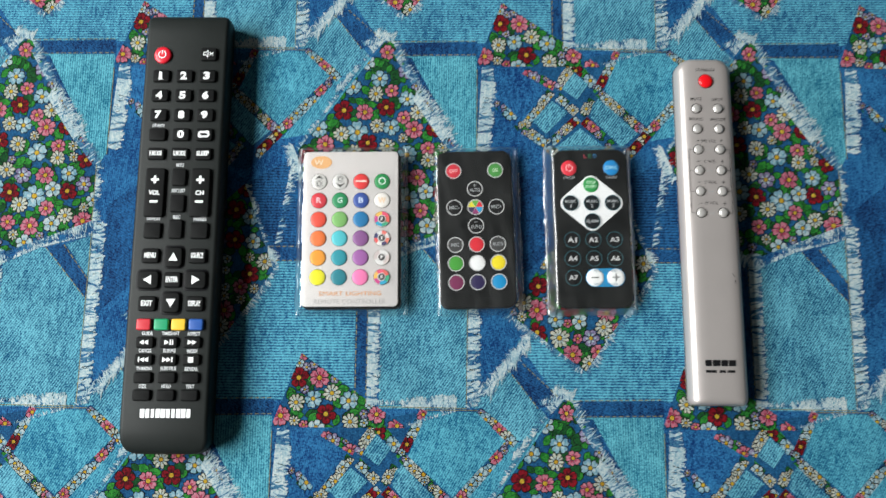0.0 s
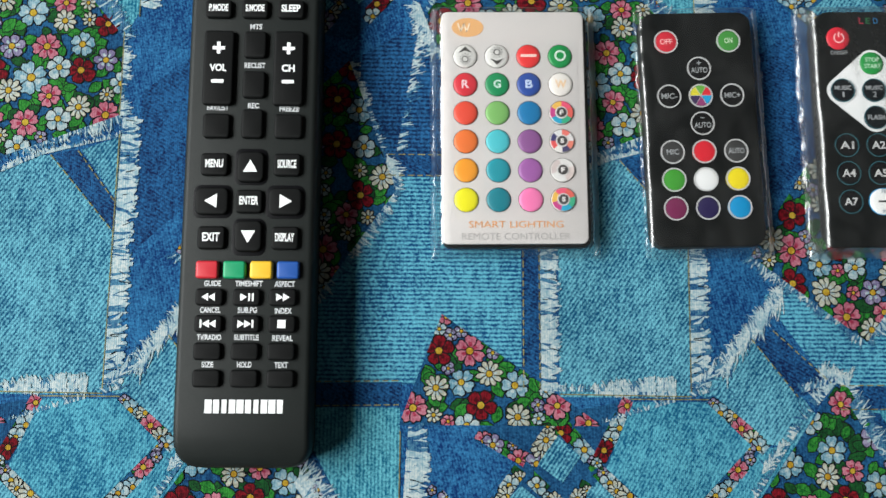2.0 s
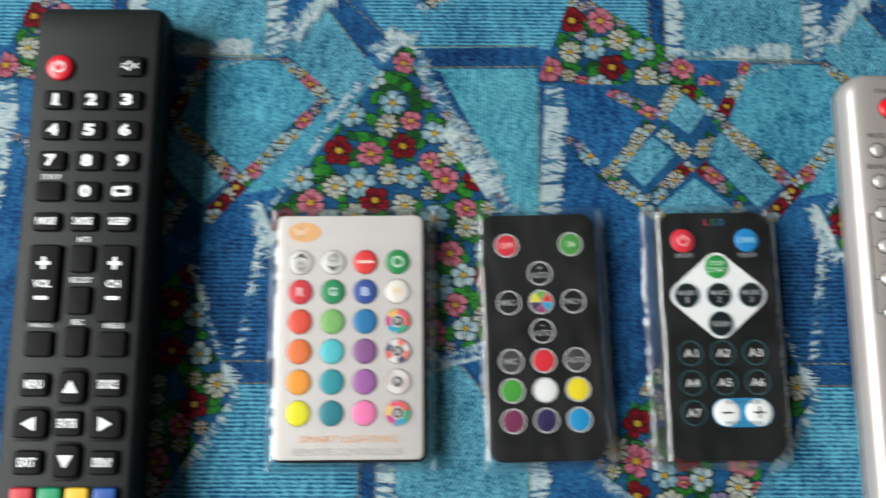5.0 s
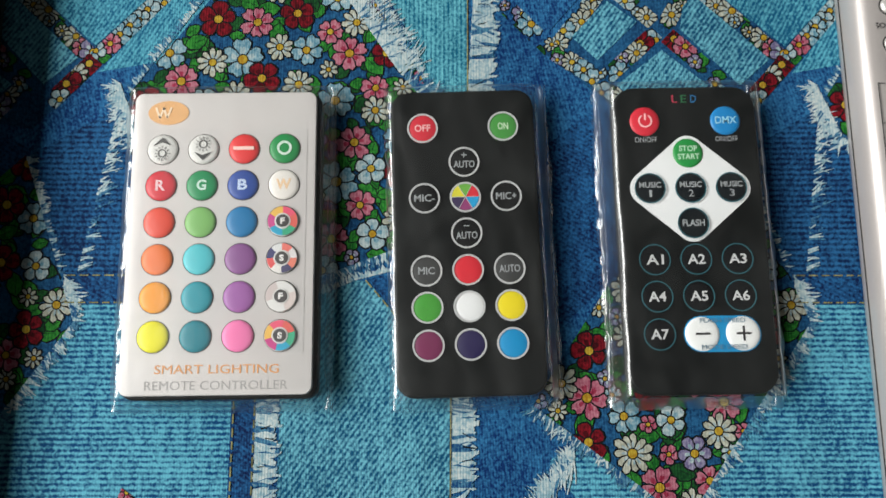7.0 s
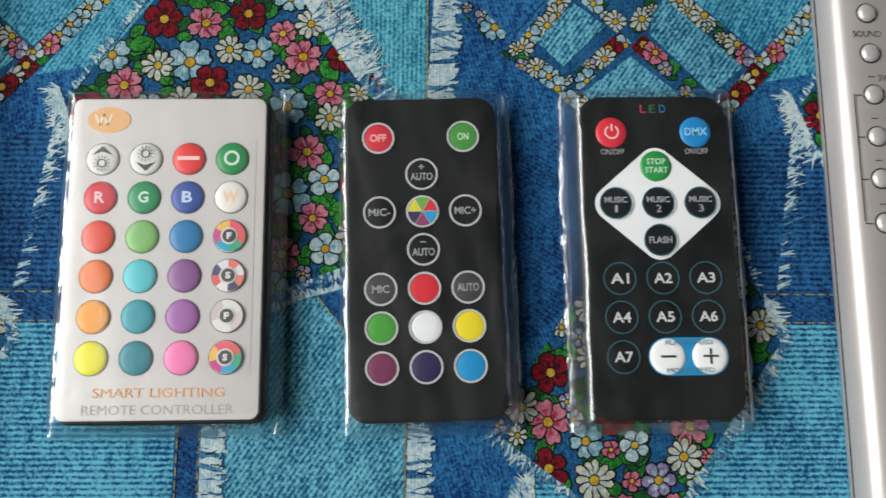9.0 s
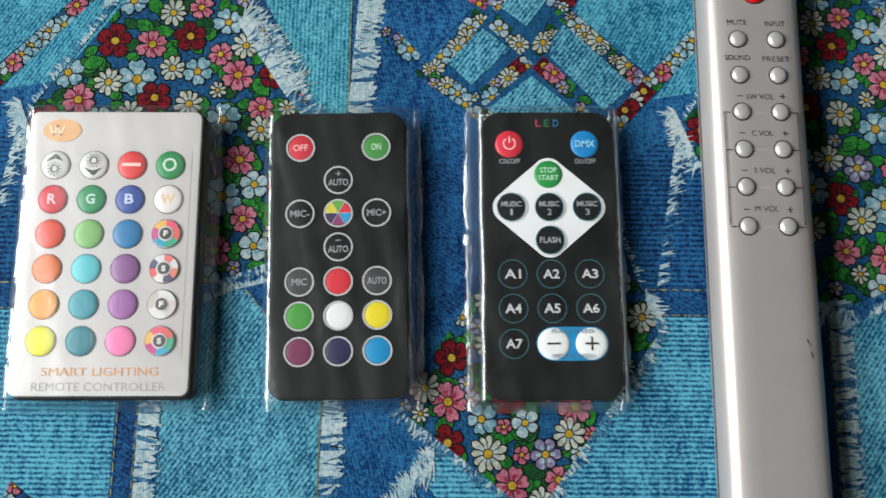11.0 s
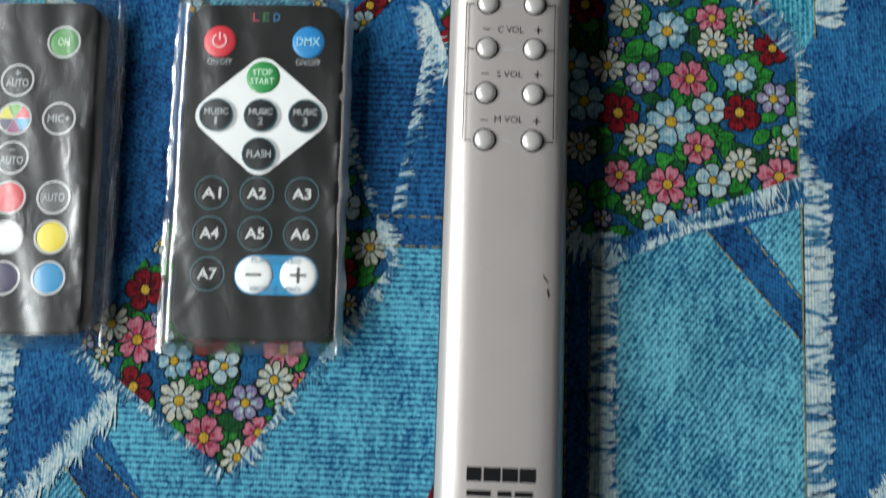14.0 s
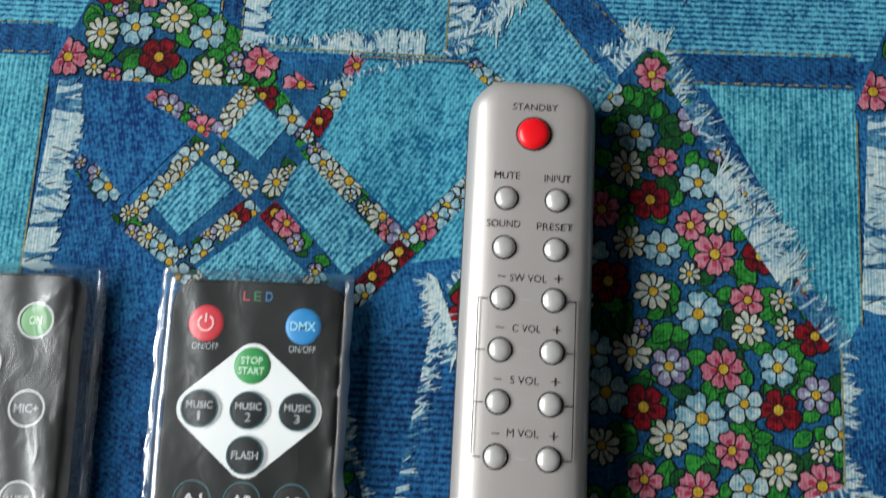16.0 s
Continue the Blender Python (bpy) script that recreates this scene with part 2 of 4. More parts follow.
def ring(r0, r1, z, x=0.0, y=0.0, n=30, thick=0.00008, a0=0.0, a1=360.0):
    bm = bmesh.new()
    full = a1 - a0 >= 360
    m = n if full else n + 1
    rows = []
    for r, zz in ((r0, z), (r0, z + thick), (r1, z + thick), (r1, z)):
        rows.append([bm.verts.new((x + r * math.cos(radians(a0 + (a1 - a0) * i / n)), y + r * math.sin(radians(a0 + (a1 - a0) * i / n)), zz)) for i in range(m)])
    for a, b in zip(rows, rows[1:] + rows[:1]):
        for i in range(n):
            j = (i + 1) % m
            bm.faces.new((a[i], a[j], b[j], b[i]))
    return bm


def sector(r, a0, a1, z, x=0.0, y=0.0, n=6, thick=0.00008):
    pts = [(0, 0)] + [(r * math.cos(radians(a0 + (a1 - a0) * i / n)), r * math.sin(radians(a0 + (a1 - a0) * i / n))) for i in range(n + 1)]
    return flat(pts, z, x, y, thick)


def words(body, x, y, z, w, h, mat, parent, name="legend", bold=0.0, label=""):
    """Printed words in the built-in font, fitted into a box of w by h metres about (x, y)."""
    cu = bpy.data.curves.new(name, "FONT")
    cu.body, cu.size, cu.offset, cu.resolution_u = body, 1.0, bold, 3
    tmp = new(name, cu)
    me = bpy.data.meshes.new_from_object(tmp.evaluated_get(bpy.context.evaluated_depsgraph_get()))
    bpy.data.objects.remove(tmp)
    bpy.data.curves.remove(cu)
    co = np.empty(len(me.vertices) * 3)
    me.vertices.foreach_get("co", co)
    co = co.reshape(-1, 3)
    lo, hi = co.min(0), co.max(0)
    s = np.array([w, h]) / (hi - lo)[:2]
    co[:, :2] = (co[:, :2] - (lo + hi)[:2] / 2) * s + (x, y)
    co[:, 2] = z
    me.vertices.foreach_set("co", co.ravel())
    me.materials.clear()
    me.materials.append(mat)
    ob = new(name, me)
    ob.parent = parent
    return tagged(ob, label)


def bar(w, l, z, x, y, mat, parent, name="bar"):
    return part(name, flat([(-w / 2, -l / 2), (w / 2, -l / 2), (w / 2, l / 2), (-w / 2, l / 2)], z, x, y), mat, parent)


# ---- room: unseen plain dark walls with one window opening beside the table ----
def box(name, lo, hi, mat, label, category):
    bm = bmesh.new()
    bmesh.ops.create_cube(bm, size=1.0)
    for v in bm.verts:
        v.co = [a + (b - a) * (c + 0.5) for a, b, c in zip(lo, hi, v.co)]
    ob = finish(name, bm, mat, smooth=False)
    return tagged(ob, label, category, kind="structure")


box("floor", (-1.3, -1.9, -0.85), (2.2, 2.0, -0.75), BOARD, "brown wooden room floor", "floor")
box("ceiling", (-1.3, -1.9, 2.4), (2.2, 2.0, 2.5), PLASTER, "plain painted plaster ceiling", "ceiling")
box("wall_north", (-1.3, 2.0, -0.75), (2.2, 2.1, 2.4), PLASTER, "plain painted plaster wall", "wall")
box("wall_south", (-1.3, -2.0, -0.75), (2.2, -1.9, 2.4), PLASTER, "plain painted plaster wall", "wall")
box("wall_east", (2.2, -2.0, -0.75), (2.3, 2.1, 2.4), PLASTER, "plain painted plaster wall", "wall")
box("wall_west_below_window", (-1.4, -2.0, -0.75), (-1.3, 2.1, 0.65), PLASTER, "plain painted plaster wall under the window", "wall")
box("wall_west_above_window", (-1.4, -2.0, 1.59), (-1.3, 2.1, 2.4), PLASTER, "plain painted plaster wall over the window", "wall")
box("wall_west_window_side", (-1.4, -2.0, 0.65), (-1.3, -0.67, 1.59), PLASTER, "plain painted plaster wall beside the window", "wall")
box("wall_west_window_end", (-1.4, 0.87, 0.65), (-1.3, 2.1, 1.59), PLASTER, "plain painted plaster wall beside the window", "wall")

table = thing("table", pose(0.0, 0.1, -0.75), "brown wooden table under the patchwork cloth", "table")
part("tabletop", block(1.36, 1.16, 0.715, 0.7485, 0.02, 0.004), TABLE_WOOD, table)
for sx in (-1, 1):
    for sy in (-1, 1):
        part("leg", block(0.05, 0.05, 0.0, 0.715, 0.006, 0.002, sx * 0.6, sy * 0.5), TABLE_WOOD, table)


# ---- the cloth and its print ----
class Print:
    """Gathers printed shapes, each a hair above those that it lies on."""

    def __init__(self, tops=None):
        self.verts, self.faces, self.slots = [], [], []
        self.tops = {} if tops is None else tops
        self.z = 0.0

    def poly(self, pts, slot):
        if len(pts) < 3:
            return
        xs, ys = [p[0] for p in pts], [p[1] for p in pts]
        cells = [(i, j) for i in range(int(min(xs) * 1600), int(max(xs) * 1600) + 1) for j in range(int(min(ys) * 1600), int(max(ys) * 1600) + 1)]
        z = max(self.tops.get(c, 0.0) for c in cells) + 0.0000005
        for c in cells:
            self.tops[c] = z
        self.z = max(self.z, z)
        k = len(self.verts)
        self.verts += [(x, y, z) for x, y in pts]
        self.faces.append(tuple(range(k, k + len(pts))))
        self.slots.append(slot)

    def mesh(self, name, mats):
        me = bpy.data.meshes.new(name)
        me.from_pydata(self.verts, [], self.faces)
        for m in mats:
            me.materials.append(m)
        me.polygons.foreach_set("material_index", self.slots)
        me.update()
        return me


def clip(pts, area):
    """The part of an outline that lies inside a convex area (counter-clockwise)."""
    out = pts
    for (ax, ay), (bx, by) in zip(area, area[1:] + area[:1]):
        src, out = out, []
        side = [(bx - ax) * (y - ay) - (by - ay) * (x - ax) for x, y in src]
        for i in range(len(src)):
            (x0, y0), (x1, y1), s0, s1 = src[i - 1], src[i], side[i - 1], side[i]
            if (s0 < 0) != (s1 < 0):
                t = s0 / (s0 - s1)
                out.append((x0 + (x1 - x0) * t, y0 + (y1 - y0) * t))
            if s1 >= 0:
                out.append((x1, y1))
        if not out:
            break
    return out


def ccw(pts):
    a = sum(x0 * y1 - x1 * y0 for (x0, y0), (x1, y1) in zip(pts, pts[1:] + pts[:1]))
    return pts if a > 0 else pts[::-1]


PETALS = {
    "round": [(0.12, -0.10), (0.45, -0.34), (0.75, -0.42), (0.96, -0.28), (1.0, 0.0), (0.96, 0.28), (0.75, 0.42), (0.45, 0.34), (0.12, 0.10)],
    "heart": [(0.12, -0.10), (0.50, -0.36), (0.80, -0.44), (1.0, -0.26), (0.90, 0.0), (1.0, 0.26), (0.80, 0.44), (0.50, 0.36), (0.12, 0.10)],
    "thin": [(0.15, -0.05), (0.6, -0.19), (0.88, -0.17), (1.0, 0.0), (0.88, 0.17), (0.6, 0.19), (0.15, 0.05)],
}
# letter: petal form, count, radius in mm, ink, ink of the streaks
KINDS = {
    "R": ("round", 5, 6.0, "red", "wine"), "r": ("round", 5, 5.0, "red", "wine"),
    "P": ("heart", 6, 6.0, "pink", "rose"), "p": ("heart", 5, 4.8, "pink", "rose"),
    "B": ("heart", 5, 6.6, "sky", "white"), "b": ("heart", 5, 5.4, "sky", "white"),
    "w": ("round", 5, 4.8, "white", "sky"), "l": ("round", 6, 5.2, "lilac", "white"),
    "d": ("thin", 10, 5.2, "cream", "white"), "D": ("thin", 11, 6.4, "cream", "white"),
    "s": ("heart", 5, 2.7, "white", "sky"), "t": ("round", 5, 2.7, "pink", "rose"), "u": ("thin", 8, 3.2, "cream", "white"), "v": ("round", 5, 2.6, "lilac", "white"),
}
rng = random.Random(7)


def put(pr, pts, name, area=None):
    pr.poly(clip(ccw(pts), area) if area else pts, INK_ORDER.index(name))


def bloom(pr, kind, x, y, area=None, size=1.0):
    form, count, radius, tone, streak = KINDS[kind]
    radius *= 0.0009 * size * rng.uniform(0.94, 1.06)
    turn = rng.uniform(0, math.tau)
    arms = []
    for i in range(count):
        a = turn + math.tau * i / count + rng.uniform(-0.08, 0.08)
        arms.append((math.cos(a), math.sin(a), radius * rng.uniform(0.88, 1.06), rng.uniform(0.9, 1.1) * (0.92 if count > 7 else 4.7 / count)))

    def petal(arm, grow, s0=0.0, s1=1.0, wide=1.0):
        c, s, r, w = arm
        shape = []
        for u, v in PETALS[form]:
            u, v = s0 + (s1 - s0) * u, v * w * wide
            lx, ly = u * r, v * r
            if grow:
                d = math.hypot(u - 0.6, v) or 1
                lx, ly = lx + grow * (u - 0.6) / d, ly + grow * v / d
            shape.append((x + c * lx - s * ly, y + s * lx + c * ly))
        return shape

    for arm in arms:
        put(pr, petal(arm, 0.00048), "outline", area)
        put(pr, petal(arm, 0), tone, area)
    for arm in arms:
        put(pr, petal(arm, 0, 0.1, 0.62, 0.34), streak, area)
    n = 9
    for r, tone2 in ((0.24 * radius + 0.0003, "outline"), (0.23 * radius, "yellow")):
        put(pr, [(x + r * math.cos(math.tau * i / n), y + r * math.sin(math.tau * i / n)) for i in range(n)], tone2, area)


LEAF = [(0, 0), (0.2, 0.2), (0.5, 0.29), (0.8, 0.18), (1.0, 0.0), (0.8, -0.18), (0.5, -0.29), (0.2, -0.2)]


def leaf(pr, x, y, a, size, area=None):
    c, s = math.cos(a), math.sin(a)
    for grow, tone in ((0.0004, "outline"), (0.0, rng.choice(("leaf", "leaf", "shade_leaf")))):
        pts = []
        for u, v in LEAF:
            lx, ly = u * size, v * size * 1.15
            d = math.hypot(u - 0.5, v) or 1
            lx, ly = lx + grow * (u - 0.5) / d, ly + grow * v / d
            pts.append((x + c * lx - s * ly, y + s * lx + c * ly))
        put(pr, pts, tone, area)
    put(pr, [(x + c * u - s * v, y + s * u + c * v) for u, v in ((0.1 * size, -0.00012), (0.85 * size, 0.0), (0.1 * size, 0.00012))], "outline", area)


def inside(x, y, area):
    return all((bx - ax) * (y - ay) - (by - ay) * (x - ax) >= 0 for (ax, ay), (bx, by) in zip(area, area[1:] + area[:1]))


def mm(*pts):
    return [(x / 1000, y / 1000) for x, y in pts]


def posy(pr, area, flowers):
    """A patch crowded with leaves, small blooms in the gaps and the larger flowers given."""
    area = ccw(area)
    xs, ys = [p[0] for p in area], [p[1] for p in area]
    size = (max(xs) - min(xs)) * (max(ys) - min(ys))
    for _ in range(int(size * 46000)):
        x, y = rng.uniform(min(xs), max(xs)), rng.uniform(min(ys), max(ys))
        if inside(x, y, area):
            leaf(pr, x, y, rng.uniform(0, math.tau), rng.uniform(0.0045, 0.0075), area)
    placed = [(x / 1000, y / 1000, KINDS[k][2] / 1000) for k, x, y in flowers]
    small = []
    for _ in range(700):
        x, y = rng.uniform(min(xs), max(xs)), rng.uniform(min(ys), max(ys))
        k = rng.choice("bdpwlRuustvd")
        r = KINDS[k][2] / 1000
        if inside(x, y, area) and all(math.hypot(x - a, y - b) > (r + c) * 0.8 for a, b, c in placed):
            placed.append((x, y, r))
            small.append((k, x * 1000, y * 1000))
    for k, x, y in small + flowers:
        bloom(pr, k, x / 1000, y / 1000, area)


def garland(pr, a, b, wide=5.6):
    """A narrow strip cut from flowered cloth, from a to b."""
    (ax, ay), (bx, by) = mm(a, b)
    d = math.hypot(bx - ax, by - ay)
    c, s, h = (bx - ax) / d, (by - ay) / d, wide / 2000
    edge = [(ax + c * u - s * v, ay + s * u + c * v) for u, v in ((0, -h), (d, -h * rng.uniform(0.8, 1.1)), (d, h), (0, h * rng.uniform(0.8, 1.1)))]
    n = max(2, int(d * 1000 / 4.0))
    for i in range(n):
        t, v = (i + rng.random()) / n * d, rng.uniform(-h, h)
        leaf(pr, ax + c * t - s * v, ay + s * t + c * v, rng.uniform(0, math.tau), rng.uniform(0.004, 0.0065), edge)
    for i in range(n):
        t, v = (i + rng.uniform(0.3, 0.7)) / n * d, rng.uniform(-0.8, 0.8) * h
        if rng.random() < 0.95:
            bloom(pr, rng.choice("dlwbpbRdusvdw"), ax + c * t - s * v, ay + s * t + c * v, edge, rng.uniform(0.7, 0.95))


def strand(pr, x, y, a, length, width, tone, tip=0.12):
    c, s = math.cos(a), math.sin(a)
    bend = rng.uniform(-0.25, 0.25) * length
    pts = [(0, -width / 2), (length * 0.6, bend * 0.3 - width * 0.5), (length * rng.uniform(0.86, 1), bend - width * tip), (length, bend + width * tip), (length * 0.55, bend * 0.3 + width * 0.45), (0, width / 2)]
    put(pr, [(x + c * u - s * v, y + s * u + c * v) for u, v in pts], tone, None)


def fray(pr, a, b, side, reach, dense=1.0, white=0.75):
    """Loose threads along the edge from a to b, standing off it at the angle side (degrees)."""
    (ax, ay), (bx, by) = mm(a, b)
    n = int(math.hypot(bx - ax, by - ay) * 1000 * 4.2 * dense)
    for i in range(n):
        t = rng.random()
        run = math.hypot(bx - ax, by - ay) * t
        k = 0.55 + 0.45 * noise.noise((t * 9, ax * 90, ay * 90))
        tuft = noise.noise((run * 110, ax * 70 + 3, ay * 70))
        if tuft < -0.3 and rng.random() < 0.7:
            continue
        strand(pr, ax + (bx - ax) * t, ay + (by - ay) * t, radians(side + rng.gauss(0, 20)), reach / 1000 * rng.uniform(0.35, 1.1) * k * 1.3,
               rng.uniform(0.0003, 0.0008), "fray" if rng.random() < white + 0.75 * tuft else "fray_blue")


def frayed_strip(pr, x0, x1, y0, y1, lean=0.0):
    """An upright strip of white cross threads with ragged ends and dark slits."""
    wide = (x1 - x0) / 1000
    n = int((y1 - y0) * 3.0)
    for i in range(n):
        t = rng.random()
        y = (y0 + (y1 - y0) * t) / 1000
        k = noise.noise((t * (y1 - y0) / 9, x0, 3.0))
        x = (x0 + lean * t) / 1000
        tone = "fray" if rng.random() < 0.78 + 0.3 * k else "fray_blue"
        strand(pr, x, y, radians(rng.gauss(0, 13)), wide * rng.uniform(0.7, 1.12) * (0.9 + 0.2 * k), rng.uniform(0.0006, 0.0017), tone, 0.35)
    for i in range(int((y1 - y0) * 0.28)):
        t = rng.random()
        strand(pr, (x0 + lean * t + rng.uniform(0.5, 3)) / 1000, (y0 + (y1 - y0) * t) / 1000, radians(rng.gauss(0, 18)), wide * rng.uniform(0.3, 0.7), rng.uniform(0.0002, 0.00045), rng.choice(("outline", "fray_blue")))


def comb(pr, x0, x1, y0, y1):
    """A level fringe of upright white threads with dark slits between them."""
    for i in range(int((x1 - x0) * 4.5)):
        t = rng.random()
        k = noise.noise((t * (x1 - x0) / 6, y0, 7.0))
        strand(pr, (x0 + (x1 - x0) * t) / 1000, y0 / 1000, radians(90 + rng.gauss(0, 9)), (y1 - y0) / 1000 * rng.uniform(0.55, 1.1) * (0.9 + 0.3 * k), rng.uniform(0.0005, 0.0012), "fray" if rng.random() < 0.85 + 0.4 * k else "fray_blue", 0.35)


def stitches(pr, a, b, dash=2.4, gap=1.1, width=0.42, tone="stitch"):
    (ax, ay), (bx, by) = a, b
    d = math.hypot(bx - ax, by - ay)
    c, s = (bx - ax) / d, (by - ay) / d
    t = 0.0
    while t < d:
        e = min(t + dash * rng.uniform(0.8, 1.2), d)
        put(pr, mm(*[(ax + c * u - s * v, ay + s * u + c * v) for u, v in ((t, -width / 2), (e, -width / 2), (e, width / 2), (t, width / 2))]), tone, None)
        t = e + gap


DENIMS = [PALE_TWILL, SKY_TWILL, RIB_ACROSS, RIB_UPRIGHT, MID_DENIM, DEEP_DENIM, TEAL_GROUND, DARK_ACROSS]
TWILL, WASHED, ACROSS, UPRIGHT, MID, DEEP, TEAL, DARK = range(8)
STEP_ACROSS, STEP_UP = (0.208, 0.0), (-0.099, 0.203)

POSY_KITE = mm((158, 18), (105, -55), (148, -113), (203, -92), (203, -60))
POSY_POINT = mm((127, 61), (168, 30), (206, 84), (188, 133), (150, 96))
POSY_WEDGE = mm((0, 0), (72, 0), (15, 39))

# lower layer: denim, seams and strings of flowers
PATCHES = (
    (DEEP, mm((111, 60), (150, 96), (190, 135), (150, 150), (112, 120))),
    (DARK, mm((203, 97), (252, 97), (214, 148), (189, 133))),
    (ACROSS, mm((131, 46), (154, 14), (252, 14), (252, 90), (200, 90))),
    (DEEP, mm((155, 5.5), (209, 6.5), (209, 15), (155, 14))),
    (DEEP, mm((202, 89), (252, 89), (252, 98), (202, 98))),
    (DEEP, mm((43.5, 12), (51, 12), (51, 92), (43.5, 92))),
    (TWILL, mm((57, 10), (103.5, 10), (104.5, 67), (86, 95), (77, 96), (57, 87))),
    (DEEP, mm((80, 96.5), (90, 98), (105, 78), (105, 67))),
    (TWILL, mm((91, 98), (105, 103), (105, 79))),
    (TWILL, mm((105, 12), (126, 31), (143, 11), (158, -8), (128, -6), (112, 8))),
    (DEEP, mm((126, 32), (134, 35), (155, 15), (142, 10))),
    (UPRIGHT, mm((157, 6), (208.5, 6), (208.5, -52), (203, -62))),
    (DEEP, mm((158, 6), (171, 5), (190, -30), (180, -24))),
    (TEAL, mm((28, -1), (82, 9), (72, -14), (100, -40), (80, -62), (45, -56), (24, -38), (42, -12))),
    (TEAL, mm((72, 0), (112, 11), (130, -6), (96, -44), (66, -18))),
    (MID, mm((9, -1), (44, -12), (37, -17), (26, -36), (10, -20))),
    (WASHED, mm((128, -8), (158, -2), (120, -40), (98, -44))),
    (TEAL, POSY_KITE), (TEAL, POSY_POINT), (TEAL, POSY_WEDGE),
)
STRINGS = (((28, -2), (45, -12)), ((46, -13), (56, 1)), ((43, -15), (27, -36)), ((11, -21), (26, -37)), ((26, -37), (40, -46)), ((45, -16), (57, -28)),
             ((60, -30), (66, -19)), ((58, -31), (40, -47)), ((61, -32), (77, -47)), ((57, 1), (70, -14)), ((70, -15), (96, -40)), ((82, 9), (69, -14)),
             ((110, 9), (130, -8)), ((127, -7), (97, -40)), ((97, -40), (84, -54)), ((40, -47), (56, -64)), ((77, -48), (60, -66)))
# upper layer: diamonds that cut the strings short, then posies, frays and stitches
DIAMONDS = (
    (WASHED, mm((83, 8.5), (109, 8.5), (124.5, -6.5), (96.5, -35.5), (73, -14.5))),
    (TWILL, mm((56, -3.5), (64, -10.5), (57.5, -19.5), (49, -13.2))),
    (TWILL, mm((43, -20.5), (52, -27.5), (39.5, -40), (32, -32.5))),
    (TWILL, mm((66.2, -22.5), (69.8, -18.8), (91.5, -39.5), (82, -48), (65, -30))),
    (TWILL, mm((59, -36.8), (72.5, -48), (60, -60.5), (45, -48))),
    (MID, mm((11.5, -2), (26, -4.5), (39.5, -14), (25, -31), (12.5, -19))),
)
PIECES = []  # name, mesh, height above the cloth
level = 0.00002


def denim(kind, group):
    """Each denim shape as a mesh of its own, one above the other."""
    global level
    for slot, pts in group:
        pr = Print()
        pr.poly(pts, 0)
        PIECES.append((kind, pr.mesh(kind, [DENIMS[slot]]), level))
        level += 0.000002


INK_MATS = [INKS[k] for k in INK_ORDER]
denim("denim_patch", PATCHES)
crossings, highest = {}, 0.0
for a, b in STRINGS:
    pr = Print(crossings)
    garland(pr, a, b)
    PIECES.append(("flower_string", pr.mesh("flower_string", INK_MATS), level))
    highest = max(highest, pr.z)
level += highest + 0.000002
denim("denim_diamond", DIAMONDS)
kite, point, wedge = Print(), Print(), Print()
posy(kite, POSY_KITE, [("p", 167, -31), ("P", 173, -38), ("p", 181, -49), ("B", 169, -53), ("d", 158, -48), ("d", 181, -56), ("d", 153, -63), ("l", 162, -66), ("P", 175, -66), ("b", 188, -65),
                      ("l", 197, -71), ("R", 188, -75), ("w", 180, -74), ("B", 170, -78), ("R", 156, -76), ("d", 162, -83), ("p", 177, -85), ("d", 188, -89), ("P", 169, -95), ("P", 198, -92),
                      ("w", 203, -80), ("B", 147, -73), ("r", 197, -57), ("r", 184, -38)] +
     [("R", 133, -27), ("P", 145, -28), ("R", 157, -25), ("d", 152, -36), ("B", 141, -40), ("d", 132, -41), ("P", 123, -47), ("R", 147, -46), ("b", 160, -37), ("b", 153, -8), ("b", 138, -13),
      ("d", 151, -17), ("p", 160, -15), ("b", 169, -20), ("d", 175, -28), ("p", 157, 8), ("w", 146, 2), ("b", 119, -38)])
posy(point, POSY_POINT, [("P", 161, 39), ("l", 171, 48), ("D", 154, 48), ("R", 142, 51), ("b", 152, 58), ("w", 165, 57), ("P", 180, 62), ("d", 178, 54), ("P", 142, 63), ("d", 135, 67), ("R", 143, 76),
                       ("R", 193, 82), ("b", 192, 114), ("R", 184, 118), ("w", 194, 100), ("R", 184, 101)])
posy(wedge, POSY_WEDGE, [("R", 14, 26), ("P", 25, 26), ("d", 13, 13), ("b", 22, 15), ("d", 32, 18), ("R", 29, 7), ("P", 5, 6), ("b", 41, 14), ("d", 42, 3), ("w", 24, 0), ("p", 56, 7), ("p", 67, 1)])
threads = Print()
frayed_strip(threads, 50.5, 58, 12, 95)
comb(threads, 70, 98, 10.6, 17.0)
frayed_strip(threads, 104, 111.5, 13, 110, 1.5)
frayed_strip(threads, 208.5, 217, -50, -1, 3)
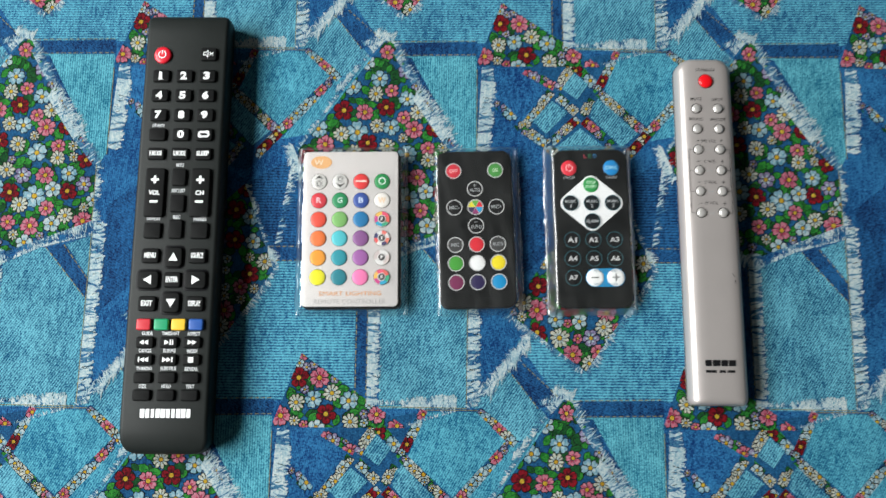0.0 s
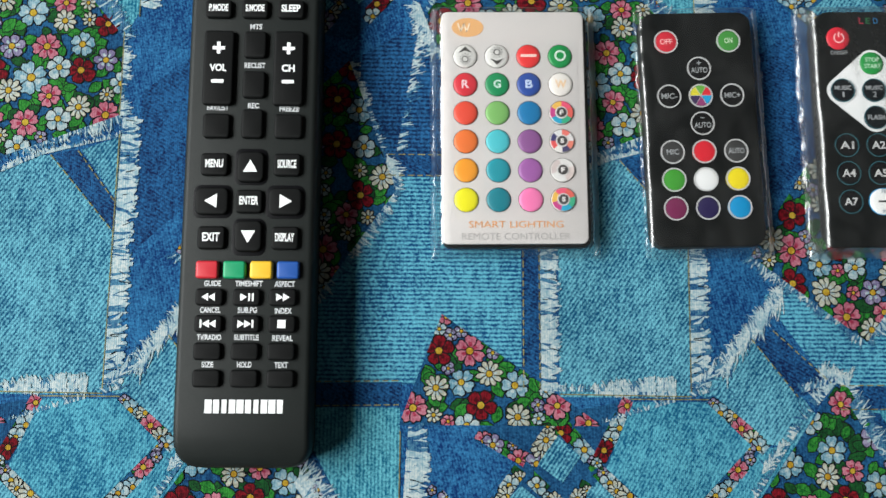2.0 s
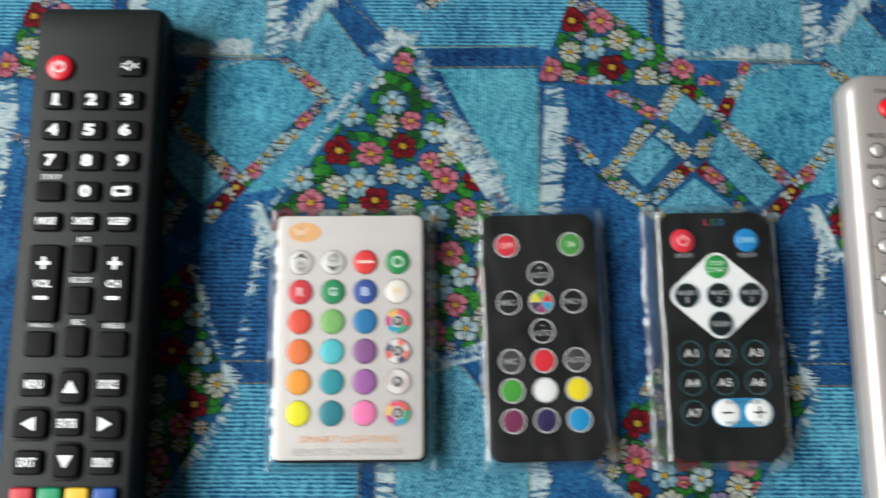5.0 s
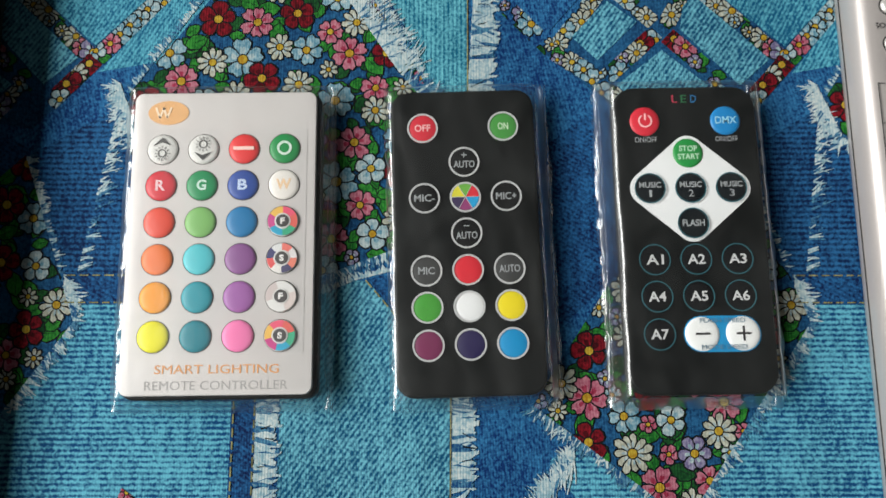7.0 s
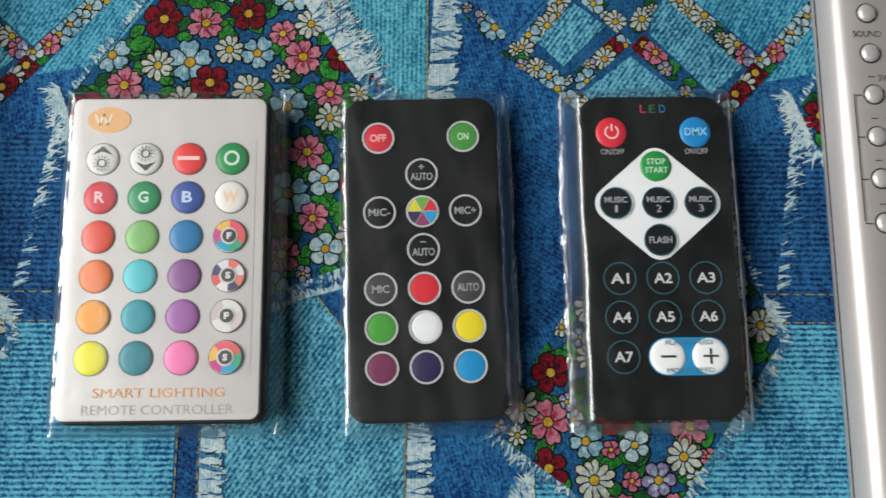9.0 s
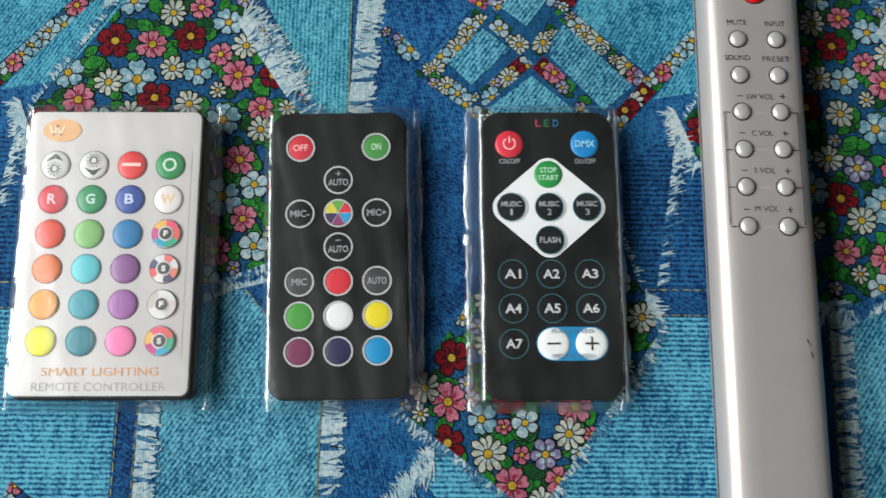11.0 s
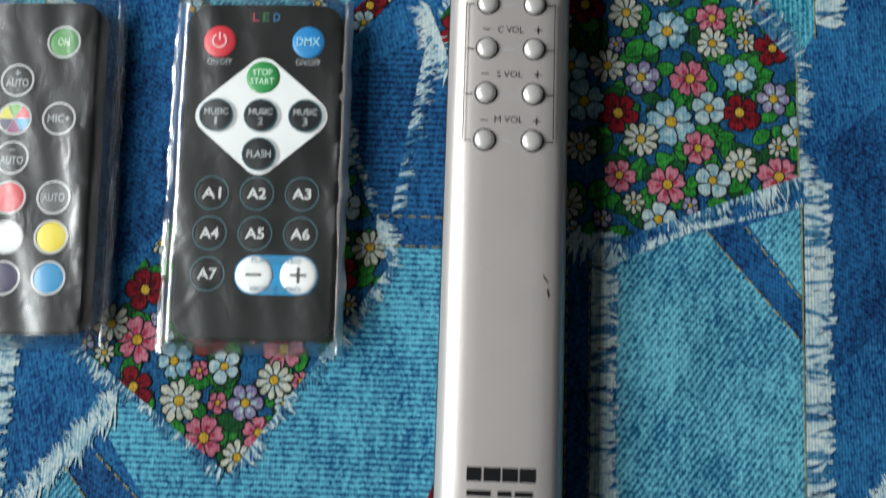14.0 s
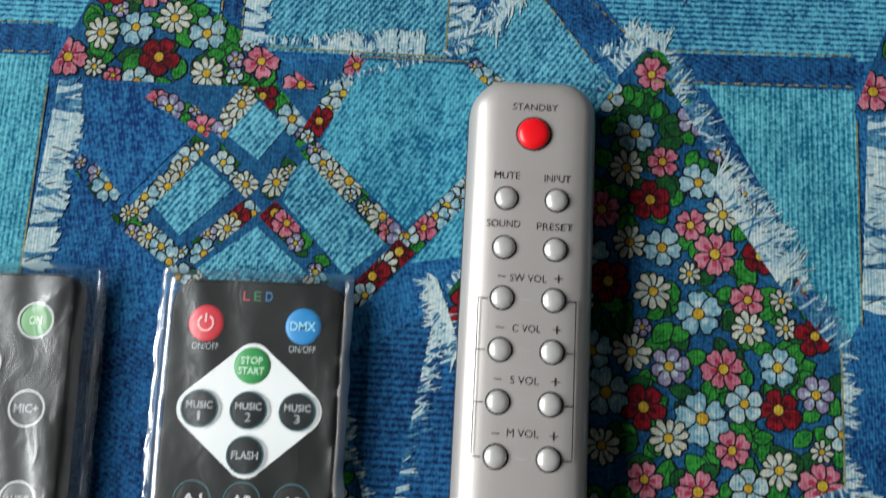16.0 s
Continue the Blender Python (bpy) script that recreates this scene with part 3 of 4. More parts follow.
for a, b, side, reach, dense, white in (
    ((97, 12), (71, 12), -90, 3, 1.2, 0.9), ((71, 12), (52, 12), 90, 3.5, 0.8, 0.5),
    ((138, 47), (115, 20), 235, 9, 2.4, 0.92), ((138, 47), (115, 20), 120, 6, 1.6, 0.85),
    ((127, 61), (168, 30), 235, 5, 0.9, 0.45), ((168, 30), (206, 84), 320, 5.5, 1.0, 0.5), ((206, 84), (188, 133), 10, 4, 0.7, 0.5),
    ((160, 14), (203, -60), 30, 5, 0.7, 0.3), ((172, -20), (188, -44), 32, 12, 2.2, 0.93), ((188, -44), (203, -62), 35, 9, 1.0, 0.3), ((160, 8), (172, -12), 25, 9, 1.0, 0.15),
    ((158, 18), (143, 1), 140, 7, 1.5, 0.75), ((143, 1), (105, -55), 145, 4, 0.8, 0.3), ((150, 18), (160, 14), 70, 8, 2.4, 0.9), ((128, -16), (136, -6), 60, 6, 1.4, 0.7), ((105, -48), (112, -66), 190, 10, 2.6, 0.95),
    ((105, -55), (148, -113), 220, 6, 1.0, 0.6), ((148, -113), (203, -92), 285, 6, 0.8, 0.3), ((145, -108), (158, -112), 250, 9, 1.6, 0.8),
    ((203, -60), (203, -92), 0, 6, 0.8, 0.6), ((57, 87), (77, 96), 110, 4, 1.2, 0.7), ((77, 96), (105, 103), 100, 3, 0.9, 0.6),
    ((104, 12), (118, 24), 60, 7, 1.0, 0.3), ((72, 1), (110, 12), 110, 4, 0.6, 0.4), ((143, 12), (156, 16), 90, 5, 1.2, 0.6), ((202, 98), (206, 84), 340, 6, 1.4, 0.7), ((214, 148), (206, 98), 20, 8, 0.5, 0.7),
):
    fray(threads, a, b, side, reach, dense, white)
for a, b in (((157, 14.6), (208, 15.4)), ((157, 6.2), (208, 7)), ((203, 97.4), (252, 97.4)), ((203, 89.6), (252, 89.6)), ((44.2, 13), (44.2, 92)), ((50, 13), (50, 92)),
             ((126, 31), (142, 10.5)), ((134, 34), (154, 15.5)), ((80, 96), (104.5, 67.5)), ((90, 97.5), (104.5, 78.5))):
    stitches(threads, a, b)
for a, b in (((103.8, 12), (104.6, 104)), ((57, 11), (104, 10.4)), ((203.2, -60), (203.2, -92)), ((208.6, -2), (208.4, -54)), ((82, 9.4), (110, 9.4))):
    stitches(threads, a, b, 30, 0.01, 0.4)

cloth = finish("tablecloth", block(1.5, 1.3, -0.0015, 0.0, 0.03, 0.0006, 0.0, 0.1), MID_DENIM)
tagged(cloth, "blue denim-patchwork print cotton tablecloth with flower posies", "tablecloth")
for pr in (kite, point, wedge):
    PIECES.append(("flower_posy", pr.mesh("flower_posy", INK_MATS), level))
level += max(kite.z, point.z, wedge.z) + 0.000002
PIECES.append(("frayed_edging", threads.mesh("frayed_edging", INK_MATS), level))
# the repeats of the print that lie round the remotes are split into their pieces, the outer ones are joined
outer = []
for row in range(-2, 4):
    for column in range(-5, 6):
        x, y = -0.09 + column * STEP_ACROSS[0] + row * STEP_UP[0], column * STEP_ACROSS[1] + row * STEP_UP[1]
        if not (-0.745 < x < 0.495 and -0.43 < y < 0.595):
            continue
        if -0.42 < x < 0.2 and -0.1 < y < 0.3:
            for name, me, z in PIECES:
                ob = new(name, me)
                ob.parent = cloth
                ob.location = (x, y, z)
                if name == "frayed_edging":
                    tagged(ob, kind="stuff")
        else:
            outer.append((x, y))
rest = bmesh.new()
slots = {}
for x, y in outer:
    for name, me, z in PIECES:
        first_vert, first_face = len(rest.verts), len(rest.faces)
        rest.from_mesh(me)
        rest.verts.ensure_lookup_table(), rest.faces.ensure_lookup_table()
        for v in rest.verts[first_vert:]:
            v.co += Vector((x, y, z))
        for f in rest.faces[first_face:]:
            f.material_index = slots.setdefault(me.materials[f.material_index], len(slots))
me = bpy.data.meshes.new("outer_print")
rest.to_mesh(me)
rest.free()
for m in slots:
    me.materials.append(m)
ob = new("outer_print", me)
ob.parent = cloth
tagged(ob, kind="stuff")


# ---- the large black television remote ----
def legend_on(key, body, x, y, z, w, h, mat=WHITE_INK, bold=0.02):
    return words(body, x, y, z, w, h, mat, key, "legend", bold)


def arrow(parent, x, y, z, size, turn, mat=WHITE_INK, name="arrow_mark"):
    c, s = math.cos(radians(turn)), math.sin(radians(turn))
    pts = [(c * u - s * v, s * u + c * v) for u, v in ((size, 0), (-size * 0.75, size), (-size * 0.75, -size))]
    return part(name, flat(pts, z, x, y), mat, parent)


def power_mark(parent, x, y, z, r, mat=WHITE_INK):
    part("power_ring", ring(r * 0.78, r, z, x, y, 24, 0.00008, 120, 420), mat, parent)
    bar(r * 0.24, r * 1.0, z, x, y + r * 0.62, mat, parent, "power_stroke")


def tv_remote():
    t = thing("tv_remote", pose(-0.1414, 0.1040, 0.0004, 0, 0, 0.1) @ Matrix.Diagonal((1.0, 1.012, 1.0, 1.0)), "long black plastic television remote with rubber keys and white legends", "remote control")
    w, l, h, up = 0.0458, 0.2362, 0.0176, 0.0020

    def outline(d):
        n, pts = 6, []
        for cx, cy, a0, r in ((1, 1, 0, 0.004), (-1, 1, 90, 0.004), (-1, -1, 180, 0.008), (1, -1, 270, 0.008)):
            r = max(r - d, 0.0008)
            for i in range(n + 1):
                a = radians(a0 + 90 * i / n)
                pts.append((cx * (w / 2 - d - r) + r * math.cos(a), cy * (l / 2 - d - r) + r * math.sin(a) + up))
        return pts

    body = bmesh.new()
    stations = [(d, 0.008, -1) for d in (0.0, 0.0004, 0.0012, 0.0025, 0.0045, 0.007, 0.0095, 0.012, 0.017)] + [(d, 0.004, 1) for d in (0.012, 0.009, 0.006, 0.004, 0.0025, 0.0012, 0.0004, 0.0)]
    rows = []
    for d, r, end in stations:
        q = max(0.0, r - d)
        hw = w / 2 - (r - math.sqrt(max(r * r - q * q, 0.0)))
        roll = (0.0050, 0.017) if end < 0 else (0.0022, 0.011)
        zt = h - roll[0] * max(0.0, 1 - d / roll[1]) ** 2 - 0.0022 * max(0.0, 1 - d / 0.0022) ** 2
        side = [(hw - 0.003, 0.0), (hw - 0.0006, 0.003), (hw, 0.0068), (hw, zt - 0.0050), (hw - 0.0002, zt - 0.0020), (hw - 0.0007, zt - 0.0008), (hw - 0.0014, zt - 0.0002), (hw - 0.0024, zt)]
        side = [(max(x, 0.0005), max(z, 0.0)) for x, z in side]
        y = end * (l / 2 - d) + up
        rows.append([body.verts.new((x, y, z)) for x, z in side] + [body.verts.new((-x, y, z)) for x, z in reversed(side)])
    for a, b in zip(rows, rows[1:]):
        for i in range(len(a)):
            j = (i + 1) % len(a)
            body.faces.new((a[i], a[j], b[j], b[i]))
    body.faces.new(rows[0]), body.faces.new(rows[-1])
    part("body", body, BLACK_PLASTIC, t)
    part("seam", loft([(outline(-0.00015), 0.0072), (outline(-0.00015), 0.0076)]), GLOSS_BLACK, t)
    z0, z1 = h - 0.0006, h + 0.0016
    lz = z1 + 0.00006
    cx, cy = -0.1425, 0.1048

    def key(x, y, wk, lk, name="key", mat=BLACK_RUBBER, r=0.0014, z=z1):
        return part(name, block(wk, lk, z0, z, r, 0.0008, x / 1000 - cx, y / 1000 - cy), mat, t)

    def at(x, y):
        return x / 1000 - cx, y / 1000 - cy

    L, C, R = -155.0, -142.3, -129.8
    pw = part("power_key", dome(0.0047, z0, z1 + 0.0002, *at(L, 200.3), 0.4), paint(205, 25, 45, 0.35), t, "round red power key")
    power_mark(pw, *at(L, 200.3), lz + 0.0002, 0.0022)
    k = key(R, 200.8, 9.2e-3, 7.4e-3, "mute_key")
    x, y = at(R, 200.8)
    part("speaker_mark", flat([(-0.0022, -0.0008), (-0.0010, -0.0008), (0.0006, -0.0022), (0.0006, 0.0022), (-0.0010, 0.0008), (-0.0022, 0.0008)], lz, x - 0.0006, y), WHITE_INK, k)
    part("speaker_hollow", flat([(-0.0018, -0.0004), (-0.0008, -0.0004), (0.0002, -0.0013), (0.0002, 0.0013), (-0.0008, 0.0004), (-0.0018, 0.0004)], lz + 0.00004, x - 0.0006, y), BLACK_RUBBER, k)
    for a in (40, -40):
        c, s = math.cos(radians(a)), math.sin(radians(a))
        part("mute_stroke", flat([(c * u - s * v, s * u + c * v) for u, v in ((-0.0014, -0.0002), (0.0014, -0.0002), (0.0014, 0.0002), (-0.0014, 0.0002))], lz, x + 0.0017, y), WHITE_INK, k)
    for j, row in enumerate(("123", "456", "789")):
        for i, ch in enumerate(row):
            k = key((L, C, R)[i], 188.3 - 11.05 * j, 9.4e-3, 7.0e-3)
            if ch == "1":
                bar(0.0025, 0.0006, lz, *at((L, C, R)[i] - 0.1, 188.3 - 11.05 * j - 1.9), WHITE_INK, k, "legend")
            legend_on(k, ch, *at((L, C, R)[i] - 0.3, 188.3 - 11.05 * j), lz, 0.0016 if ch == "1" else 0.0036, 0.0043, bold=0.0 if ch == "1" else 0.045)
    key(L, 155.3, 9.4e-3, 7.0e-3)
    k = key(C, 155.3, 9.4e-3, 7.0e-3)
    legend_on(k, "0", *at(C, 155.3), lz, 0.0036, 0.0043, bold=0.045)
    k = key(R, 155.3, 9.4e-3, 7.0e-3, "loop_key")
    x, y = at(R, 155.3)
    part("loop_mark", loft([(rounded(0.0062, 0.0034, 0.0015), lz), (rounded(0.0062, 0.0034, 0.0015), lz + 0.00006)], x, y), WHITE_INK, k)
    part("loop_hole", loft([(rounded(0.0043, 0.0015, 0.0007), lz + 0.00002), (rounded(0.0043, 0.0015, 0.0007), lz + 0.0001)], x, y), BLACK_RUBBER, k)
    arrow(k, x + 0.0022, y + 0.0012, lz + 0.0001, 0.0011, 0), arrow(k, x - 0.0022, y - 0.0012, lz + 0.0001, 0.0011, 180)
    for i, s in enumerate(("P.MODE", "S.MODE", "SLEEP")):
        k = key((L, C, R)[i], 144.6, 9.4e-3, 6.6e-3)
        legend_on(k, s, *at((L, C, R)[i], 144.8), lz, 0.0066, 0.0026, bold=0.03)
    for X, s in ((L + 0.7, "VOL"), (R - 0.3, "CH")):
        k = key(X, 123.4, 10.6e-3, 26.5e-3, "rocker_key", z=z1 + 0.0002)
        legend_on(k, s, *at(X, 123.2), lz + 0.0002, 0.0058 if s == "VOL" else 0.0045, 0.0026, bold=0.03)
        x, y = at(X, 130.2)
        bar(0.0042, 0.0012, lz + 0.0002, x, y, WHITE_INK, k, "plus_stroke"), bar(0.0012, 0.0042, lz + 0.0003, x, y, WHITE_INK, k, "plus_stroke")
        bar(0.0042, 0.0012, lz + 0.0002, x, y - 0.0118, WHITE_INK, k, "minus_stroke")
    key(C + 0.4, 131.8, 8.0e-3, 9.6e-3), key(C + 0.4, 117.6, 8.0e-3, 9.6e-3)
    key(L + 0.8, 103.0, 9.4e-3, 8.6e-3), key(C + 0.3, 103.8, 7.6e-3, 10.2e-3), key(R + 0.2, 103.0, 9.8e-3, 8.6e-3)
    # direction pad with a glossy groove round it
    for x, y, wk, lk in ((C + 0.3, 89.0, 11.4, 12.6), (C + 0.3, 65.0, 11.4, 12.6), (L + 0.4, 77.0, 13.4, 11.4), (R - 0.2, 77.0, 13.4, 11.4)):
        part("pad_groove", block(wk / 1000, lk / 1000, h - 0.0004, h + 0.00015, 0.0026, 0.0001, *at(x, y)), GLOSS_BLACK, t)
    for x, y, wk, lk, s, sw in ((L + 0.7, 89.6, 9.4, 7.8, "MENU", 6.0), (R + 0.2, 89.6, 9.4, 7.8, "SOURCE", 6.4), (C + 0.2, 77.0, 9.2, 8.0, "ENTER", 6.4), (L + 0.6, 64.6, 9.4, 7.8, "EXIT", 5.8), (R + 0.2, 64.6, 9.4, 7.8, "DISPLAY", 6.4)):
        k = key(x, y, wk / 1000, lk / 1000)
        legend_on(k, s, *at(x, y + 0.2), lz, sw / 1000, 0.0029, bold=0.025)
    for x, y, wk, lk, turn in ((C + 0.3, 88.8, 9.4, 10.6, 90), (C + 0.3, 65.2, 9.4, 10.6, 270), (L + 0.3, 77.0, 11.4, 9.4, 180), (R - 0.1, 77.0, 11.4, 9.4, 0)):
        k = key(x, y, wk / 1000, lk / 1000, "arrow_key", r=0.0022)
        arrow(k, *at(x, y), lz, 0.0024, turn)
    for x, colour in ((-155.3, (188, 36, 48)), (-146.2, (12, 142, 94)), (-137.2, (224, 178, 44)), (-128.2, (26, 76, 150))):
        key(x, 53.9, 7.6e-3, 5.9e-3, "coloured_key", paint(*colour), 0.001, z1 + 0.0002)
    lab = h + 0.00006
    for s, x, y, sw in (("DTV/ATV", L, 160.6, 6.6), ("MTS", C + 0.3, 138.6, 4.2), ("RECLIST", C + 0.3, 124.7, 7.2), ("FAV/LIST", L + 0.8, 109.6, 7.4), ("REC", C + 0.3, 110.4, 3.8), ("FREEZE", R + 0.2, 109.4, 6.8),
                        ("GUIDE", -153.6, 49.4, 5.6), ("TIMESHIFT", -141.4, 49.4, 9.2), ("ASPECT", -129.4, 49.3, 6.8), ("CANCEL", -154.0, 40.6, 6.8), ("SUB.PG", -141.6, 40.6, 6.4), ("INDEX", -129.6, 40.4, 5.6),
                        ("TV/RADIO", -154.0, 31.6, 8.0), ("SUBTITLE", -141.6, 31.6, 8.2), ("REVEAL", -129.6, 31.4, 6.8), ("SIZE", -154.2, 22.7, 3.9), ("HOLD", -142.0, 22.7, 4.8), ("TEXT", -129.8, 22.6, 4.4)):
        words(s, *at(x, y), lab, sw / 1000, 0.0019, paint(205, 208, 210), t, "caption", 0.02)
    for j, y in enumerate((44.8, 36.0, 27.0, 18.2)):
        for i, X in enumerate((L + 0.8, C + 0.5, R + 0.0)):
            k = key(X, y, 9.4e-3, 5.8e-3)
            x, yy = at(X, y)
            m = 0.0013
            if (j, i) == (0, 0):
                arrow(k, x - 0.0012, yy, lz, m, 180), arrow(k, x + 0.0010, yy, lz, m, 180)
            elif (j, i) == (0, 1):
                arrow(k, x - 0.0010, yy, lz, m, 0), bar(0.0006, 0.0026, lz, x + 0.0010, yy, WHITE_INK, k, "pause_stroke"), bar(0.0006, 0.0026, lz, x + 0.0022, yy, WHITE_INK, k, "pause_stroke")
            elif (j, i) == (0, 2):
                arrow(k, x - 0.0010, yy, lz, m, 0), arrow(k, x + 0.0012, yy, lz, m, 0)
            elif (j, i) == (1, 0):
                bar(0.0006, 0.0026, lz, x - 0.0024, yy, WHITE_INK, k, "skip_stroke"), arrow(k, x - 0.0006, yy, lz, m, 180), arrow(k, x + 0.0016, yy, lz, m, 180)
            elif (j, i) == (1, 1):
                arrow(k, x - 0.0016, yy, lz, m, 0), arrow(k, x + 0.0006, yy, lz, m, 0), bar(0.0006, 0.0026, lz, x + 0.0024, yy, WHITE_INK, k, "skip_stroke")
            elif (j, i) == (1, 2):
                bar(0.0027, 0.0027, lz, x, yy, WHITE_INK, k, "stop_mark")
    for i in range(10):
        x, y = at(-154.6 + 2.62 * i + 1.2, 9.2)
        bar((0.0023, 0.0019, 0.0016, 0.0021)[i % 4], 0.0044, lab, x, y, WHITE_INK, t, "maker_mark")
    return t


# ---- the slim silver speaker remote ----
def silver_remote():
    t = thing("speaker_remote", pose(0.1453, 0.1062, 0.0004, 0, 0, 0.0), "slim silver plastic speaker remote with small round metallic buttons", "remote control")
    w, l, h = 0.0310, 0.1895, 0.0145

    def outline(d):
        """Its plan, d inside the widest: well rounded at the head, nearly square at the foot."""
        pts, e = [], d * 0.45
        for sx, sy, a0, r in ((1, 1, 0, 0.0072), (-1, 1, 90, 0.0072), (-1, -1, 180, 0.0034), (1, -1, 270, 0.0034)):
            r = max(r - e, 0.0015)
            for i in range(7):
                k = radians(a0 + 90 * i / 6)
                x, y = sx * (w / 2 - d - r) + r * math.cos(k), sy * (l / 2 - e - r) + r * math.sin(k)
                pts.append((x, y + (0.0012 * (1 - (2 * x / w) ** 2) if sy > 0 else 0.0) + 0.0012))
        return pts

    rows = [(outline(d), z) for d, z in ((0.003, 0.0), (0.0008, 0.002), (0.0, 0.005), (0.0003, 0.009), (0.0010, 0.0115), (0.0022, 0.0130), (0.0040, 0.0139), (0.0068, 0.01435), (0.0095, h))]
    part("body", loft(rows), SILVER, t)
    part("seam", loft([(outline(-0.00015), 0.0056), (outline(-0.00015), 0.006)]), DARK_GAP, t)
    cx, cy = 144.45, 106.5

    def at(x, y):
        return (x - cx) / 1000, (y - cy) / 1000

    z = h + 0.00005
    x, y = at(144.4, 189.2)
    part("button_well", flat(circle(0.0042), z, x, y), DARK_GAP, t)
    part("standby_button", dome(0.0038, h - 0.0004, h + 0.0016, x, y, 0.6), paint(215, 15, 25, 0.3), t, "round glossy red standby button")
    words("STANDBY", *at(144.6, 195.8), z, 0.0106, 0.00165, BLACK_INK, t, "caption")
    rows = (173.4, 161.8, 150.1, 138.4, 126.8, 114.9)
    for y0 in rows:
        for x0 in (138.6, 150.3):
            x, y = at(x0, y0)
            part("button_well", flat(circle(0.0029, 20), h - 0.0001, x, y, 0.0002), DARK_GAP, t)
            part("button", dome(0.0025, h - 0.0004, h + 0.0013, x, y, 0.6, 20), CHROME, t)
    for s, x0, y0, sw in (("MUTE", 138.6, 178.9, 6.0), ("INPUT", 150.3, 178.6, 6.0), ("SOUND", 138.2, 167.4, 7.8), ("PRESET", 150.0, 167.1, 8.2), ("SW VOL", 144.4, 154.9, 8.4), ("C VOL", 144.4, 143.4, 6.4), ("S VOL", 144.4, 131.8, 6.4), ("M VOL", 144.4, 120.2, 7.0)):
        words(s, *at(x0, y0), z, sw / 1000, 0.0017, BLACK_INK, t, "caption")
    for y0 in rows[2:]:
        x, y = at(138.3, y0 + 5.0)
        bar(0.0018, 0.00022, z, x, y, BLACK_INK, t, "minus_stroke")
        x, y = at(151.2, y0 + 5.0)
        bar(0.0018, 0.00022, z, x, y, BLACK_INK, t, "plus_stroke"), bar(0.00022, 0.0018, z, x, y, BLACK_INK, t, "plus_stroke")
        bar(0.0032, 0.00018, z, *at(144.4, y0 - 0.2), GREY_INK, t, "guide_line")
    for x0 in (133.2, 155.4):
        bar(0.00022, 0.0349, z - 0.00002, *at(x0, 132.7), BLACK_INK, t, "guide_line")
        for y0 in rows[2:]:
            bar(0.0020, 0.00022, z - 0.00002, *at(x0 + (1.0 if x0 < 140 else -1.0), y0 - 0.2), BLACK_INK, t, "guide_line")
    for i, (x0, wk) in enumerate(((138.3, 3.4), (142.5, 3.9), (146.7, 3.6), (150.7, 3.6))):
        bar(wk / 1000, 0.0032, z, *at(x0, 34.9), BLACK_INK, t, "maker_mark")
    for x0, wk in ((139.5, 5.6), (145.5, 3.2), (149.9, 4.0)):
        bar(wk / 1000, 0.0013, z, *at(x0, 30.6), BLACK_INK, t, "model_mark")
    for x0, y0, a, n in ((153.9, 81.4, 62, 3.4), (154.8, 77.6, 85, 2.2), (134.1, 86.0, 80, 1.2)):
        c, s = math.cos(radians(-a)), math.sin(radians(-a))
        pts = [(c * u - s * v, s * u + c * v) for u, v in ((-n / 2000, -0.0001), (0.0, -0.0002), (n / 2000, 0.0), (0.0, 0.0002))]
        part("scratch", flat(pts, 0.0141 if x0 > 140 else 0.0138, *at(x0, y0), 0.0002), DARK_GAP, t)
    return t


# ---- three small card remotes in clear bags ----
def wheel(parent, x, y, z, r, colours, turn=0.0):
    n = len(colours)
    for i, c in enumerate(colours):
        part("colour_sector", sector(r, turn + 360 * i / n, turn + 360 * (i + 1) / n, z, x, y), paint(*c), parent)


RAINBOW = ((235, 90, 120), (240, 190, 90), (205, 70, 140), (40, 165, 200), (60, 170, 130), (225, 100, 90))


